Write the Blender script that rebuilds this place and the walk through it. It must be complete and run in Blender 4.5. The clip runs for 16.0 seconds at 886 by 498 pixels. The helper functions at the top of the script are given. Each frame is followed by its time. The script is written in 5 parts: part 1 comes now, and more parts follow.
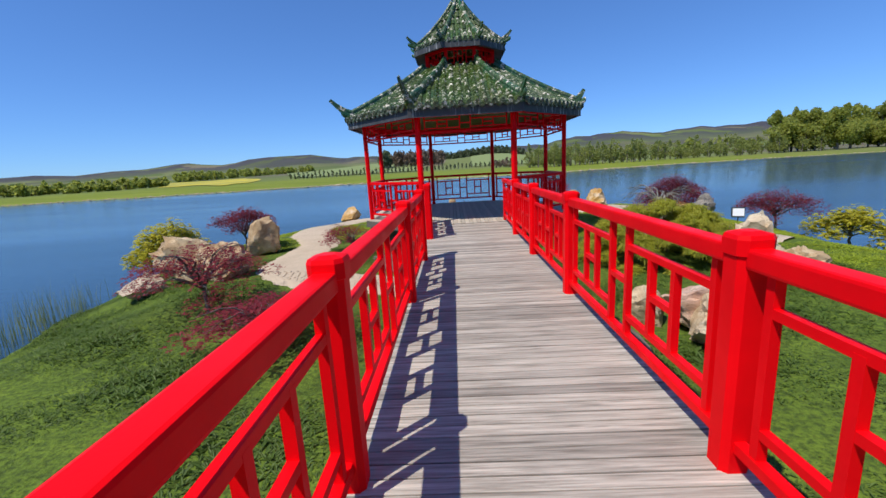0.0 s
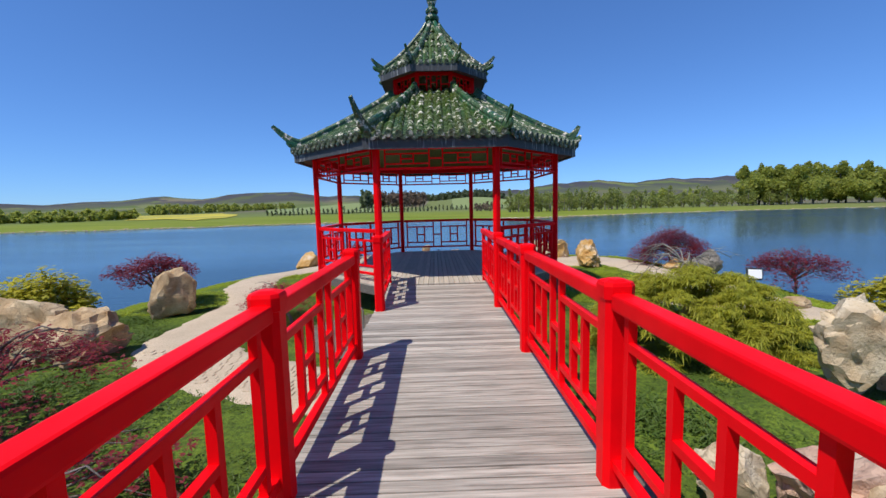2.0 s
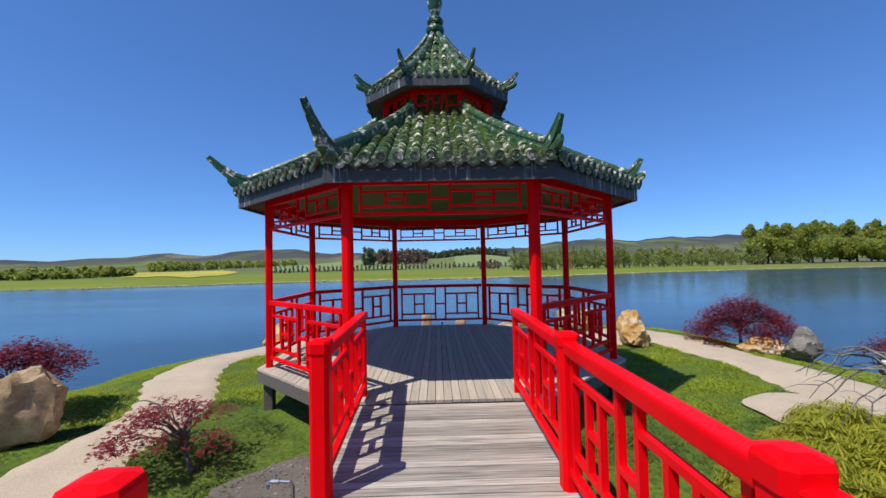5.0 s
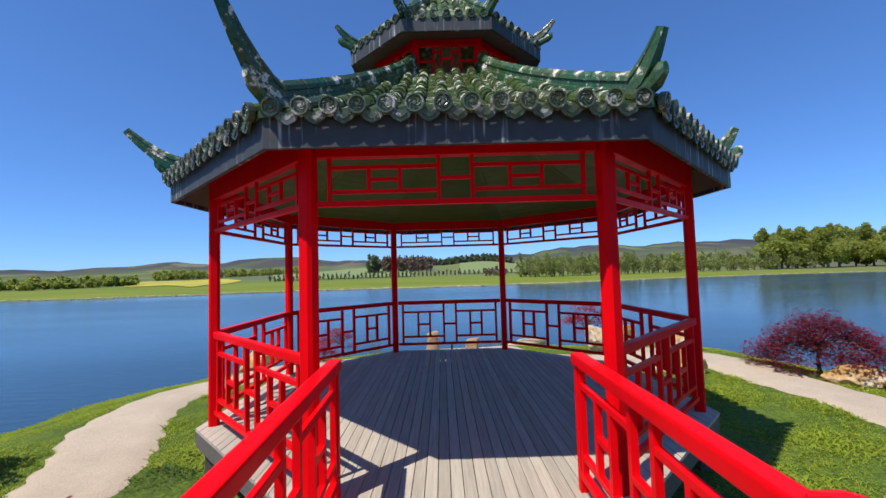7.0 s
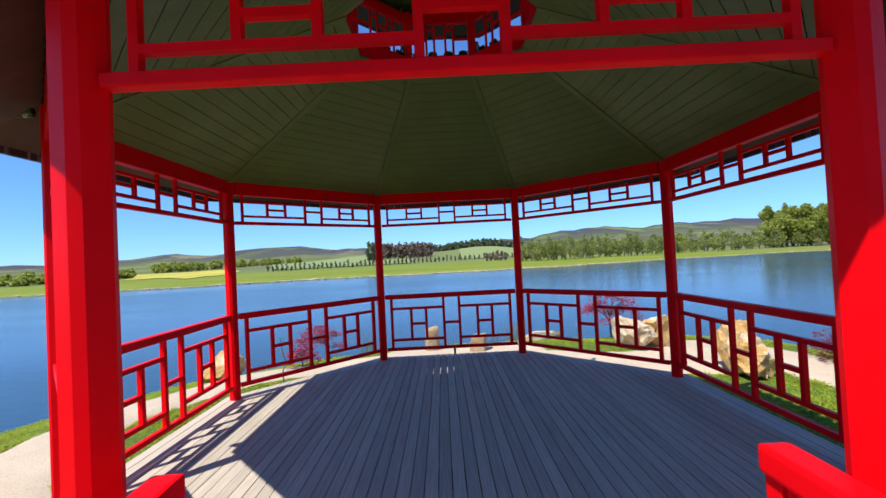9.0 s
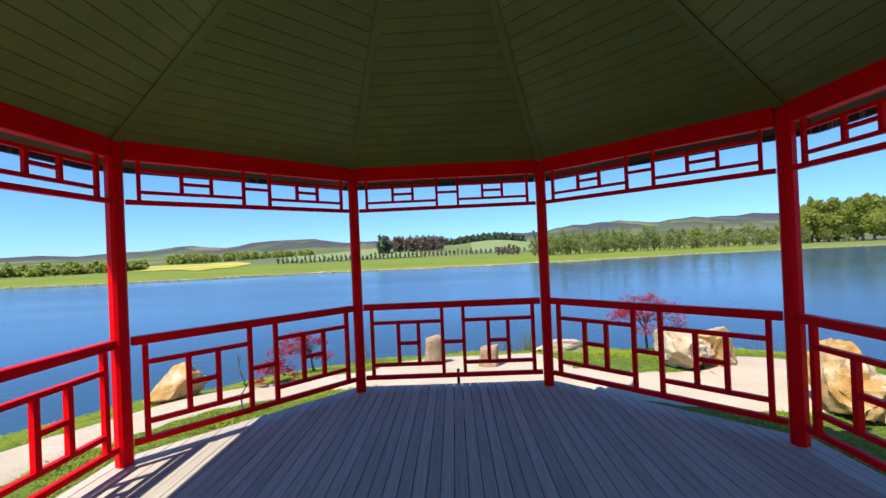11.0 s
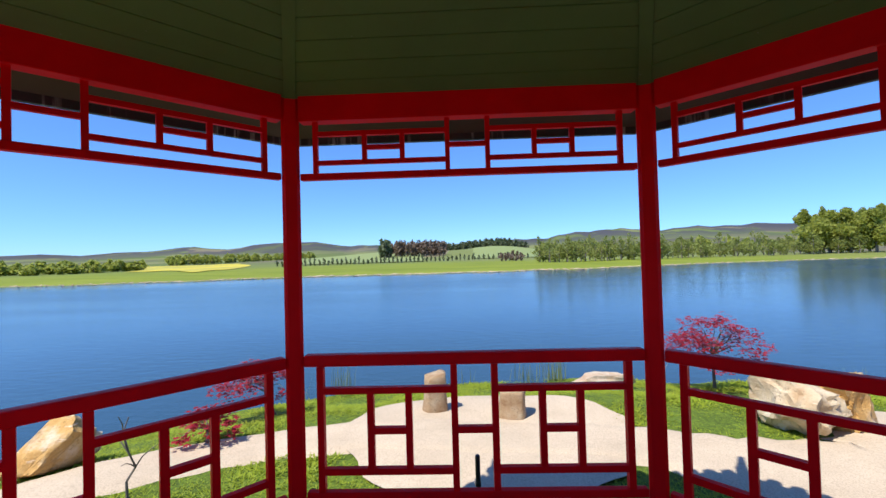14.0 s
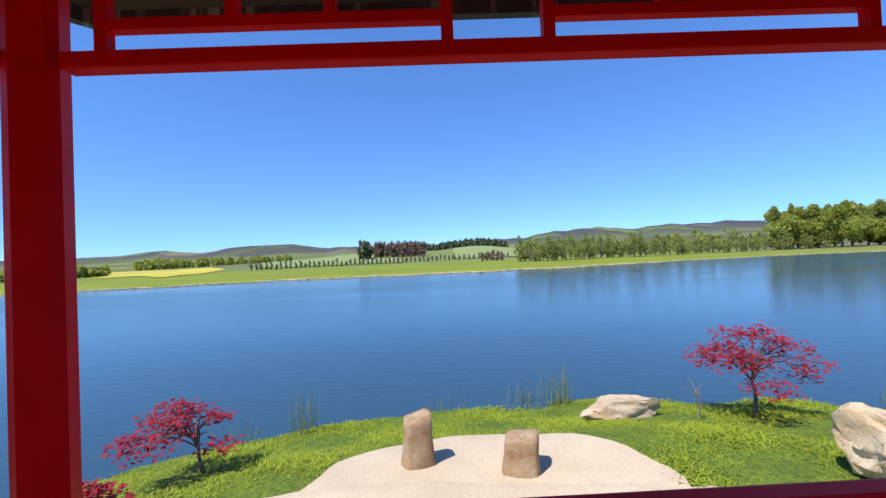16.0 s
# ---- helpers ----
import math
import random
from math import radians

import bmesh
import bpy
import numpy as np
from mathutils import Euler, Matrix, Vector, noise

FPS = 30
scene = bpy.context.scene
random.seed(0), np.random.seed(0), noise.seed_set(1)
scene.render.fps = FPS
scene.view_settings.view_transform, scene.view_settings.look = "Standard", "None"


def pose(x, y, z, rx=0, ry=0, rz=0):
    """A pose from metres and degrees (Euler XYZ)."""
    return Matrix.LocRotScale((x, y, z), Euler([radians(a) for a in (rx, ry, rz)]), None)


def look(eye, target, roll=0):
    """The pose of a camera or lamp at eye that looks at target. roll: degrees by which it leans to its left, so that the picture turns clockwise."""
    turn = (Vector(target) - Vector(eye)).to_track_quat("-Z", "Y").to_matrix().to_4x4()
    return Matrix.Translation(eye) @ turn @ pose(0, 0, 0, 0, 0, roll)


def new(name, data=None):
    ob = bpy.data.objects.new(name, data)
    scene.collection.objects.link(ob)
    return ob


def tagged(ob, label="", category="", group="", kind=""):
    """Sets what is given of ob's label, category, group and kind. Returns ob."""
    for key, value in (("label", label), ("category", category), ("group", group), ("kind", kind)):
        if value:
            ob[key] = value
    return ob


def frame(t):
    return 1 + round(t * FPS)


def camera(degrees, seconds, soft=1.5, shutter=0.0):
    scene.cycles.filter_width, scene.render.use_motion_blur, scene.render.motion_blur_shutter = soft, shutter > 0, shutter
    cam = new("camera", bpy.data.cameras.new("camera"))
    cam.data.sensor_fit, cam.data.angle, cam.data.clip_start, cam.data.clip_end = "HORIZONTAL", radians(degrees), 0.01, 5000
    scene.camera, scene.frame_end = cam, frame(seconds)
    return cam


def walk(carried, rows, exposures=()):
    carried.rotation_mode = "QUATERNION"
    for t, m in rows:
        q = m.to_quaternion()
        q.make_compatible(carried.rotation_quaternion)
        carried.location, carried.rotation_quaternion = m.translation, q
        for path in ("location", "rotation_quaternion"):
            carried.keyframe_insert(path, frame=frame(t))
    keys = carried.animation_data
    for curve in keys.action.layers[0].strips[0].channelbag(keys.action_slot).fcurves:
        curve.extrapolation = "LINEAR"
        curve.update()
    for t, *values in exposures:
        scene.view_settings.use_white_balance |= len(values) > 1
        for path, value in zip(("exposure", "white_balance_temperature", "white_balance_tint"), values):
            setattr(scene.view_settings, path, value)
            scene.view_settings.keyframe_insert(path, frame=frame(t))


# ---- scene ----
cam = camera(95.0, 16.0)
PATH = [
    (0, (-0.341, -12.806, 1.404), (-0.411, -10.848, 1.003), -3.3),
    (0.5, (-0.282, -12.152, 1.462), (-0.33, -10.18, 1.134), -3.6),
    (1, (-0.245, -11.596, 1.462), (-0.274, -9.614, 1.194), -3.4),
    (1.5, (-0.147, -11.094, 1.461), (-0.148, -9.108, 1.225), -2.6),
    (2, (-0.051, -10.59, 1.457), (-0.016, -8.601, 1.25), -1.4),
    (2.5, (0.012, -10.099, 1.48), (0.073, -8.107, 1.317), -0.5),
    (3, (0.031, -9.6, 1.516), (0.11, -7.605, 1.397), -0.4),
    (3.5, (0.001, -9.095, 1.51), (0.093, -7.098, 1.438), -0.6),
    (4, (-0.016, -8.555, 1.495), (0.08, -6.558, 1.478), -0.8),
    (4.5, (-0.01, -8.113, 1.523), (0.05, -6.114, 1.56), -1.1),
    (4.7, (-0.029, -7.945, 1.542), (0.015, -5.947, 1.597), -1.2),
    (6.8, (-0.113, -6.044, 1.662), (-0.107, -4.047, 1.771), -1.3),
    (7, (-0.132, -5.833, 1.662), (-0.124, -3.836, 1.771), -1.6),
    (7.5, (-0.192, -5.348, 1.66), (-0.17, -3.35, 1.754), -2.3),
    (8, (-0.146, -4.908, 1.64), (-0.138, -2.909, 1.704), -2.7),
    (8.5, (-0.107, -4.391, 1.617), (-0.105, -2.392, 1.667), -2.7),
    (9, (-0.101, -3.943, 1.632), (-0.095, -1.943, 1.672), -2.9),
    (11.5, (0.136, -1.775, 1.665), (0.041, 0.222, 1.675), -2.4),
    (12, (0.197, -1.399, 1.669), (0.058, 0.596, 1.696), -2.2),
    (12.5, (0.173, -0.998, 1.663), (0.031, 0.996, 1.698), -1.9),
    (13, (0.116, -0.601, 1.675), (-0.02, 1.394, 1.703), -1.6),
    (13.5, (0.052, -0.197, 1.686), (-0.069, 1.8, 1.708), -1.4),
    (14, (-0.088, 0.157, 1.661), (-0.148, 2.156, 1.697), -1.6),
    (14.5, (-0.148, 0.54, 1.682), (-0.211, 2.539, 1.699), -1.4),
    (15, (-0.17, 0.962, 1.694), (-0.202, 2.962, 1.708), -1.8),
    (15.5, (-0.187, 1.369, 1.678), (-0.181, 3.369, 1.706), -2.4),
    (16, (-0.173, 1.735, 1.68), (-0.134, 3.734, 1.715), -2.4),
]
walk(cam, [(t, look(eye, target, roll)) for t, eye, target, roll in PATH],
     [(0.0, -0.04), (4.7, -0.04), (7.0, 0.06), (9.0, 0.46), (11.5, 0.54), (14.0, 0.48), (16.0, 0.46)])

# ---- light: clear midday sky, sun behind and to the left ----
SUN_FROM = Vector((-0.48, -0.44, 1.10)).normalized()
world = bpy.data.worlds.new("sky")
scene.world = world
world.use_nodes = True
wn = world.node_tree.nodes
sky = wn.new("ShaderNodeTexSky")
sky.sky_type = "NISHITA"
sky.sun_disc = False
sky.sun_elevation = math.asin(SUN_FROM.z)
sky.sun_rotation = math.atan2(SUN_FROM.x, SUN_FROM.y)
sky.altitude = 1500
sky.air_density = 1.0
sky.dust_density = 0.05
sky.ozone_density = 5.0
wn["Background"].inputs["Strength"].default_value = 0.135
even = wn.new("ShaderNodeGamma")
even.inputs["Gamma"].default_value = 0.78
deeper = wn.new("ShaderNodeMix")
deeper.data_type, deeper.blend_type = "RGBA", "MULTIPLY"
deeper.inputs[0].default_value = 1.0
deeper.inputs[7].default_value = (0.65, 1.055, 1.68, 1)
world.node_tree.links.new(sky.outputs[0], even.inputs["Color"])
world.node_tree.links.new(even.outputs[0], deeper.inputs[6])
world.node_tree.links.new(deeper.outputs[2], wn["Background"].inputs["Color"])
sun = new("sun", bpy.data.lights.new("sun", "SUN"))
sun.data.energy = 4.8
sun.data.angle = radians(0.55)
sun.data.color = (1.0, 0.95, 0.87)
sun.matrix_world = look(SUN_FROM * 40, (0, 0, 0))


# ---- materials ----
def shader(name, base, rough=0.6, metal=0.0, spec=0.5):
    m = bpy.data.materials.new(name)
    m.use_nodes = True
    b = m.node_tree.nodes["Principled BSDF"]
    b.inputs["Base Color"].default_value = (*base, 1)
    b.inputs["Roughness"].default_value = rough
    b.inputs["Metallic"].default_value = metal
    b.inputs["Specular IOR Level"].default_value = spec
    return m, m.node_tree.nodes, m.node_tree.links, b


def coords(nodes, links, scale=(1, 1, 1), world_space=True):
    """Texture coordinates in metres, stretched by scale."""
    mp = nodes.new("ShaderNodeMapping")
    mp.inputs["Scale"].default_value = scale
    if world_space:
        g = nodes.new("ShaderNodeNewGeometry")
        links.new(g.outputs["Position"], mp.inputs[0])
    else:
        g = nodes.new("ShaderNodeTexCoord")
        links.new(g.outputs["Object"], mp.inputs[0])
    return mp.outputs[0]


def noise_tex(nodes, links, at, scale, detail=4.0, rough=0.6):
    n = nodes.new("ShaderNodeTexNoise")
    n.inputs["Scale"].default_value = scale
    n.inputs["Detail"].default_value = detail
    n.inputs["Roughness"].default_value = rough
    links.new(at, n.inputs["Vector"])
    return n.outputs[0]


def ramp(nodes, links, fac, stops):
    r = nodes.new("ShaderNodeValToRGB")
    e = r.color_ramp.elements
    while len(e) < len(stops):
        e.new(0.5)
    for el, (p, c) in zip(e, stops):
        el.position = p
        el.color = (*c, 1) if len(c) == 3 else c
    links.new(fac, r.inputs[0])
    return r.outputs[0]


def mixed(nodes, links, fac, a, b, mode="MIX"):
    n = nodes.new("ShaderNodeMix")
    n.data_type, n.blend_type = "RGBA", mode
    for s, v in ((0, fac), (6, a), (7, b)):
        if isinstance(v, (int, float)):
            n.inputs[s].default_value = v
        elif isinstance(v, tuple):
            n.inputs[s].default_value = (*v, 1)
        else:
            links.new(v, n.inputs[s])
    return n.outputs[2]


def relief(nodes, links, bsdf, height, strength, distance):
    bp = nodes.new("ShaderNodeBump")
    bp.inputs["Strength"].default_value = strength
    bp.inputs["Distance"].default_value = distance
    links.new(height, bp.inputs["Height"])
    links.new(bp.outputs[0], bsdf.inputs["Normal"])


def per_object(nodes, links, low, high):
    """A value from low to high that differs from object to object."""
    o = nodes.new("ShaderNodeObjectInfo")
    mr = nodes.new("ShaderNodeMapRange")
    mr.inputs["To Min"].default_value, mr.inputs["To Max"].default_value = low, high
    links.new(o.outputs["Random"], mr.inputs[0])
    return mr.outputs[0]


def per_island(nodes, links, low, high):
    g = nodes.new("ShaderNodeNewGeometry")
    mr = nodes.new("ShaderNodeMapRange")
    mr.inputs["To Min"].default_value, mr.inputs["To Max"].default_value = low, high
    links.new(g.outputs["Random Per Island"], mr.inputs[0])
    return mr.outputs[0]


def scaled(nodes, links, colour, value):
    """The colour, brightened or darkened by the value."""
    h = nodes.new("ShaderNodeHueSaturation")
    links.new(colour, h.inputs["Color"])
    links.new(value, h.inputs["Value"])
    return h.outputs[0]


def paint(name, base, worn, rough=0.32):
    m, n, l, b = shader(name, base, rough)
    at = coords(n, l)
    big = noise_tex(n, l, at, 2.2, 5)
    small = noise_tex(n, l, at, 38, 3)
    c = mixed(n, l, ramp(n, l, big, [(0.35, (0, 0, 0)), (0.75, (1, 1, 1))]), base, tuple(v * 0.82 for v in base))
    chips = ramp(n, l, small, [(0.74, (0, 0, 0)), (0.78, (1, 1, 1))])
    c = mixed(n, l, chips, c, worn)
    l.new(c, b.inputs["Base Color"])
    rr = ramp(n, l, big, [(0.3, (rough - 0.08,) * 3), (0.8, (rough + 0.14,) * 3)])
    l.new(rr, b.inputs["Roughness"])
    relief(n, l, b, noise_tex(n, l, at, 90, 2), 0.12, 0.002)
    return m


def timber(name, dark, light, along, piece=True, spread=0.24):
    """Weathered boards with the grain along 'x' or 'y'."""
    m, n, l, b = shader(name, light, 0.78, spec=0.3)
    at = coords(n, l, (2.0, 45, 45) if along == "x" else (45, 2.0, 45))
    grain = noise_tex(n, l, at, 1.0, 6, 0.65)
    broad = noise_tex(n, l, coords(n, l), 1.3, 4)
    knots = noise_tex(n, l, coords(n, l, (1.2, 9, 9) if along == "x" else (9, 1.2, 9)), 1.6, 3)
    c = ramp(n, l, grain, [(0.3, dark), (0.72, light)])
    c = mixed(n, l, ramp(n, l, broad, [(0.4, (0, 0, 0)), (0.8, (0.55, 0.55, 0.55))]), c, tuple(v * 0.72 for v in light))
    c = mixed(n, l, ramp(n, l, knots, [(0.66, (0, 0, 0)), (0.75, (0.6, 0.6, 0.6))]), c, dark)
    c = scaled(n, l, c, per_object(n, l, 1 - spread, 1 + spread) if piece else per_island(n, l, 1 - spread, 1 + spread))
    l.new(c, b.inputs["Base Color"])
    relief(n, l, b, grain, 0.4, 0.003)
    return m


def glazed(name, base, pale, amount, piece=True):
    """Glazed roof tile, mossy, with pale scale where the glaze has gone."""
    m, n, l, b = shader(name, base, 0.28)
    at = coords(n, l)
    blot = noise_tex(n, l, at, 7.0, 6, 0.7)
    fine = noise_tex(n, l, at, 34, 4)
    big = noise_tex(n, l, at, 1.1, 3)
    c = mixed(n, l, ramp(n, l, fine, [(0.35, (0, 0, 0)), (0.7, (1, 1, 1))]), base, tuple(v * 0.45 for v in base))
    c = mixed(n, l, ramp(n, l, big, [(0.4, (0, 0, 0)), (0.7, (0.7, 0.7, 0.7))]), c, (0.075, 0.085, 0.02))
    c = scaled(n, l, c, per_object(n, l, 0.65, 1.35) if piece else per_island(n, l, 0.65, 1.35))
    mask = ramp(n, l, blot, [(amount, (0, 0, 0)), (amount + 0.05, (1, 1, 1))])
    c = mixed(n, l, mask, c, pale)
    l.new(c, b.inputs["Base Color"])
    l.new(ramp(n, l, blot, [(amount - 0.1, (0.25,) * 3), (amount + 0.04, (0.8,) * 3)]), b.inputs["Roughness"])
    relief(n, l, b, fine, 0.3, 0.006)
    return m


def stone(name, a, bcol, c2, scale=3.0):
    m, n, l, b = shader(name, a, 0.85, spec=0.25)
    at = coords(n, l)
    big = noise_tex(n, l, at, scale, 6, 0.62)
    fine = noise_tex(n, l, at, scale * 11, 5, 0.7)
    vein = noise_tex(n, l, coords(n, l, (1, 1, 4)), scale * 2.2, 4)
    c = ramp(n, l, big, [(0.32, bcol), (0.5, a), (0.68, c2)])
    c = mixed(n, l, ramp(n, l, fine, [(0.30, (0.65, 0.65, 0.65)), (0.44, (0, 0, 0))]), c, tuple(v * 0.42 for v in bcol))
    c = mixed(n, l, ramp(n, l, vein, [(0.62, (0, 0, 0)), (0.72, (0.6, 0.6, 0.6))]), c, tuple(min(1, v * 1.3) for v in c2))
    cr = n.new("ShaderNodeTexVoronoi")
    cr.feature = "DISTANCE_TO_EDGE"
    cr.inputs["Scale"].default_value = scale * 0.9
    bent = mixed(n, l, 0.35, at, noise_tex(n, l, at, scale * 2.0, 3), "ADD")
    l.new(bent, cr.inputs["Vector"])
    crack = ramp(n, l, cr.outputs["Distance"], [(0.0, (0.75, 0.75, 0.75)), (0.025, (0, 0, 0))])
    crack = mixed(n, l, 1.0, crack, ramp(n, l, big, [(0.45, (0, 0, 0)), (0.6, (1, 1, 1))]), "MULTIPLY")
    c = mixed(n, l, crack, c, tuple(v * 0.3 for v in bcol))
    l.new(c, b.inputs["Base Color"])
    relief(n, l, b, mixed(n, l, 0.5, fine, big), 0.9, 0.05)
    return m


def leafy(name, a, bcol, see_through=0.35):
    m, n, l, b = shader(name, a, 0.55, spec=0.3)
    c = mixed(n, l, per_island(n, l, 0, 1), a, bcol)
    at = coords(n, l)
    c = mixed(n, l, ramp(n, l, noise_tex(n, l, at, 3.0, 3), [(0.4, (0, 0, 0)), (0.7, (0.6, 0.6, 0.6))]), c, tuple(v * 0.55 for v in a))
    l.new(c, b.inputs["Base Color"])
    tr = n.new("ShaderNodeBsdfTranslucent")
    l.new(c, tr.inputs[0])
    mx = n.new("ShaderNodeMixShader")
    mx.inputs[0].default_value = see_through
    l.new(b.outputs[0], mx.inputs[1])
    l.new(tr.outputs[0], mx.inputs[2])
    l.new(mx.outputs[0], n["Material Output"].inputs["Surface"])
    return m


RED = paint("red_gloss_paint", (0.88, 0.002, 0.006), (0.6, 0.05, 0.04), 0.42)
RED.node_tree.nodes["Principled BSDF"].inputs["Specular IOR Level"].default_value = 0.06
GREEN_PAINT = paint("dark_green_paint", (0.11, 0.175, 0.042), (0.3, 0.31, 0.22), 0.5)
WOOD_X = timber("silvered_bridge_boards", (0.13, 0.112, 0.088), (0.57, 0.51, 0.43), "x", True, 0.30)
WOOD_Y = timber("silvered_deck_boards", (0.36, 0.31, 0.245), (0.57, 0.50, 0.40), "y", True, 0.12)
WOOD_DARK = timber("bearer_timber", (0.07, 0.06, 0.05), (0.19, 0.165, 0.14), "y")
TILE = glazed("green_glazed_tile", (0.048, 0.10, 0.02), (0.70, 0.64, 0.53), 0.565)
TILE_RIDGE = glazed("green_glazed_ridge", (0.022, 0.11, 0.042), (0.72, 0.64, 0.54), 0.56)
TILE_PALE = glazed("weathered_tile_end", (0.10, 0.135, 0.085), (0.45, 0.43, 0.38), 0.55)
ROCK_TAN = stone("tan_sandstone", (0.50, 0.345, 0.19), (0.30, 0.18, 0.08), (0.62, 0.48, 0.30))
ROCK_ORANGE = stone("orange_sandstone", (0.56, 0.34, 0.12), (0.40, 0.20, 0.05), (0.68, 0.58, 0.45), 2.0)
ROCK_PALE = stone("pale_quartz_rock", (0.55, 0.43, 0.30), (0.45, 0.28, 0.16), (0.65, 0.56, 0.43), 2.6)
ROCK_CREAM = stone("cream_quartz_rock", (0.60, 0.475, 0.31), (0.46, 0.31, 0.17), (0.68, 0.58, 0.42), 2.6)
ROCK_PINK = stone("pink_quartz_rock", (0.60, 0.40, 0.29), (0.47, 0.26, 0.18), (0.68, 0.52, 0.40), 2.2)
ROCK_GREY = stone("dark_grey_rock", (0.20, 0.18, 0.15), (0.10, 0.09, 0.08), (0.36, 0.32, 0.26))
ROCK_BROWN = stone("brown_basalt", (0.42, 0.285, 0.165), (0.29, 0.17, 0.085), (0.50, 0.39, 0.26), 5.0)
BARK = stone("grey_bark", (0.20, 0.17, 0.145), (0.11, 0.09, 0.075), (0.33, 0.30, 0.26), 9.0)
BARK_PALE = stone("pale_grey_bark", (0.29, 0.26, 0.215), (0.18, 0.155, 0.125), (0.40, 0.365, 0.31), 9.0)
LEAF_DARKRED = leafy("dark_red_leaves", (0.30, 0.035, 0.05), (0.18, 0.026, 0.04), 0.5)
LEAF_RED = leafy("red_leaves", (0.50, 0.035, 0.06), (0.36, 0.028, 0.045), 0.5)
LEAF_WINE = leafy("wine_red_leaves", (0.37, 0.045, 0.06), (0.24, 0.035, 0.045), 0.5)
LEAF_YELLOW = leafy("yellow_green_leaves", (0.68, 0.60, 0.06), (0.46, 0.46, 0.06), 0.55)
LEAF_LIME = leafy("lime_green_leaves", (0.58, 0.54, 0.055), (0.29, 0.33, 0.036), 0.5)
LEAF_COVER = leafy("juniper_ground_cover", (0.42, 0.49, 0.04), (0.26, 0.35, 0.03), 0.45)
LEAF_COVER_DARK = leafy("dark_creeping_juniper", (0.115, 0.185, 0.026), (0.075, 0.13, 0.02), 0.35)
LEAF_REED = leafy("reed_blades", (0.32, 0.35, 0.13), (0.18, 0.22, 0.07), 0.4)
LEAF_FAR = leafy("far_tree_leaves", (0.45, 0.48, 0.095), (0.34, 0.38, 0.08), 0.6)
LEAF_POPLAR = leafy("spring_tree_leaves", (0.36, 0.39, 0.10), (0.25, 0.29, 0.08), 0.55)
LEAF_PINE = leafy("pine_foliage", (0.13, 0.175, 0.08), (0.15, 0.17, 0.09), 0.4)
LEAF_BROWN = leafy("bare_twig_brown", (0.26, 0.185, 0.13), (0.19, 0.14, 0.10), 0.3)


def make_fascia():
    m, n, l, b = shader("slate_grey_fascia", (0.03, 0.034, 0.04), 0.6, spec=0.2)
    at = coords(n, l, (22, 22, 1.3))
    streak = noise_tex(n, l, at, 1.0, 4, 0.6)
    patch = noise_tex(n, l, coords(n, l), 1.7, 2)
    mask = mixed(n, l, 1.0, ramp(n, l, streak, [(0.55, (0, 0, 0)), (0.66, (1, 1, 1))]), ramp(n, l, patch, [(0.42, (0, 0, 0)), (0.56, (0.9, 0.9, 0.9))]), "MULTIPLY")
    c = mixed(n, l, noise_tex(n, l, coords(n, l), 9, 4), (0.040, 0.044, 0.050), (0.080, 0.083, 0.088))
    l.new(mixed(n, l, mask, c, (0.42, 0.43, 0.43)), b.inputs["Base Color"])
    return m


def make_sand(name, a, d, cell):
    m, n, l, b = shader(name, a, 0.92, spec=0.15)
    at = coords(n, l)
    v = n.new("ShaderNodeTexVoronoi")
    v.feature = "DISTANCE_TO_EDGE"
    v.inputs["Scale"].default_value = cell
    l.new(at, v.inputs["Vector"])
    fine = noise_tex(n, l, at, 60, 4, 0.7)
    big = noise_tex(n, l, at, 1.5, 5)
    c = ramp(n, l, big, [(0.3, d), (0.7, a)])
    c = mixed(n, l, ramp(n, l, fine, [(0.35, (0.6, 0.6, 0.6)), (0.55, (0, 0, 0))]), c, tuple(x * 0.6 for x in d))
    c = mixed(n, l, ramp(n, l, v.outputs["Distance"], [(0.0, (0.14, 0.14, 0.14)), (0.05, (0, 0, 0))]), c, tuple(x * 0.62 for x in d))
    l.new(c, b.inputs["Base Color"])
    relief(n, l, b, fine, 0.5, 0.01)
    return m


def make_water():
    m, n, l, b = shader("lake_water", (0.026, 0.064, 0.098), 0.10)
    b.inputs["IOR"].default_value = 1.33
    w1 = noise_tex(n, l, coords(n, l, (1.0, 2.6, 1)), 1.6, 4, 0.55)
    w2 = noise_tex(n, l, coords(n, l, (0.02, 0.08, 1)), 1.0, 3, 0.5)
    relief(n, l, b, w1, 0.19, 0.06)
    l.new(ramp(n, l, w2, [(0.35, (0.12,) * 3), (0.7, (0.22,) * 3)]), b.inputs["Roughness"])
    return m


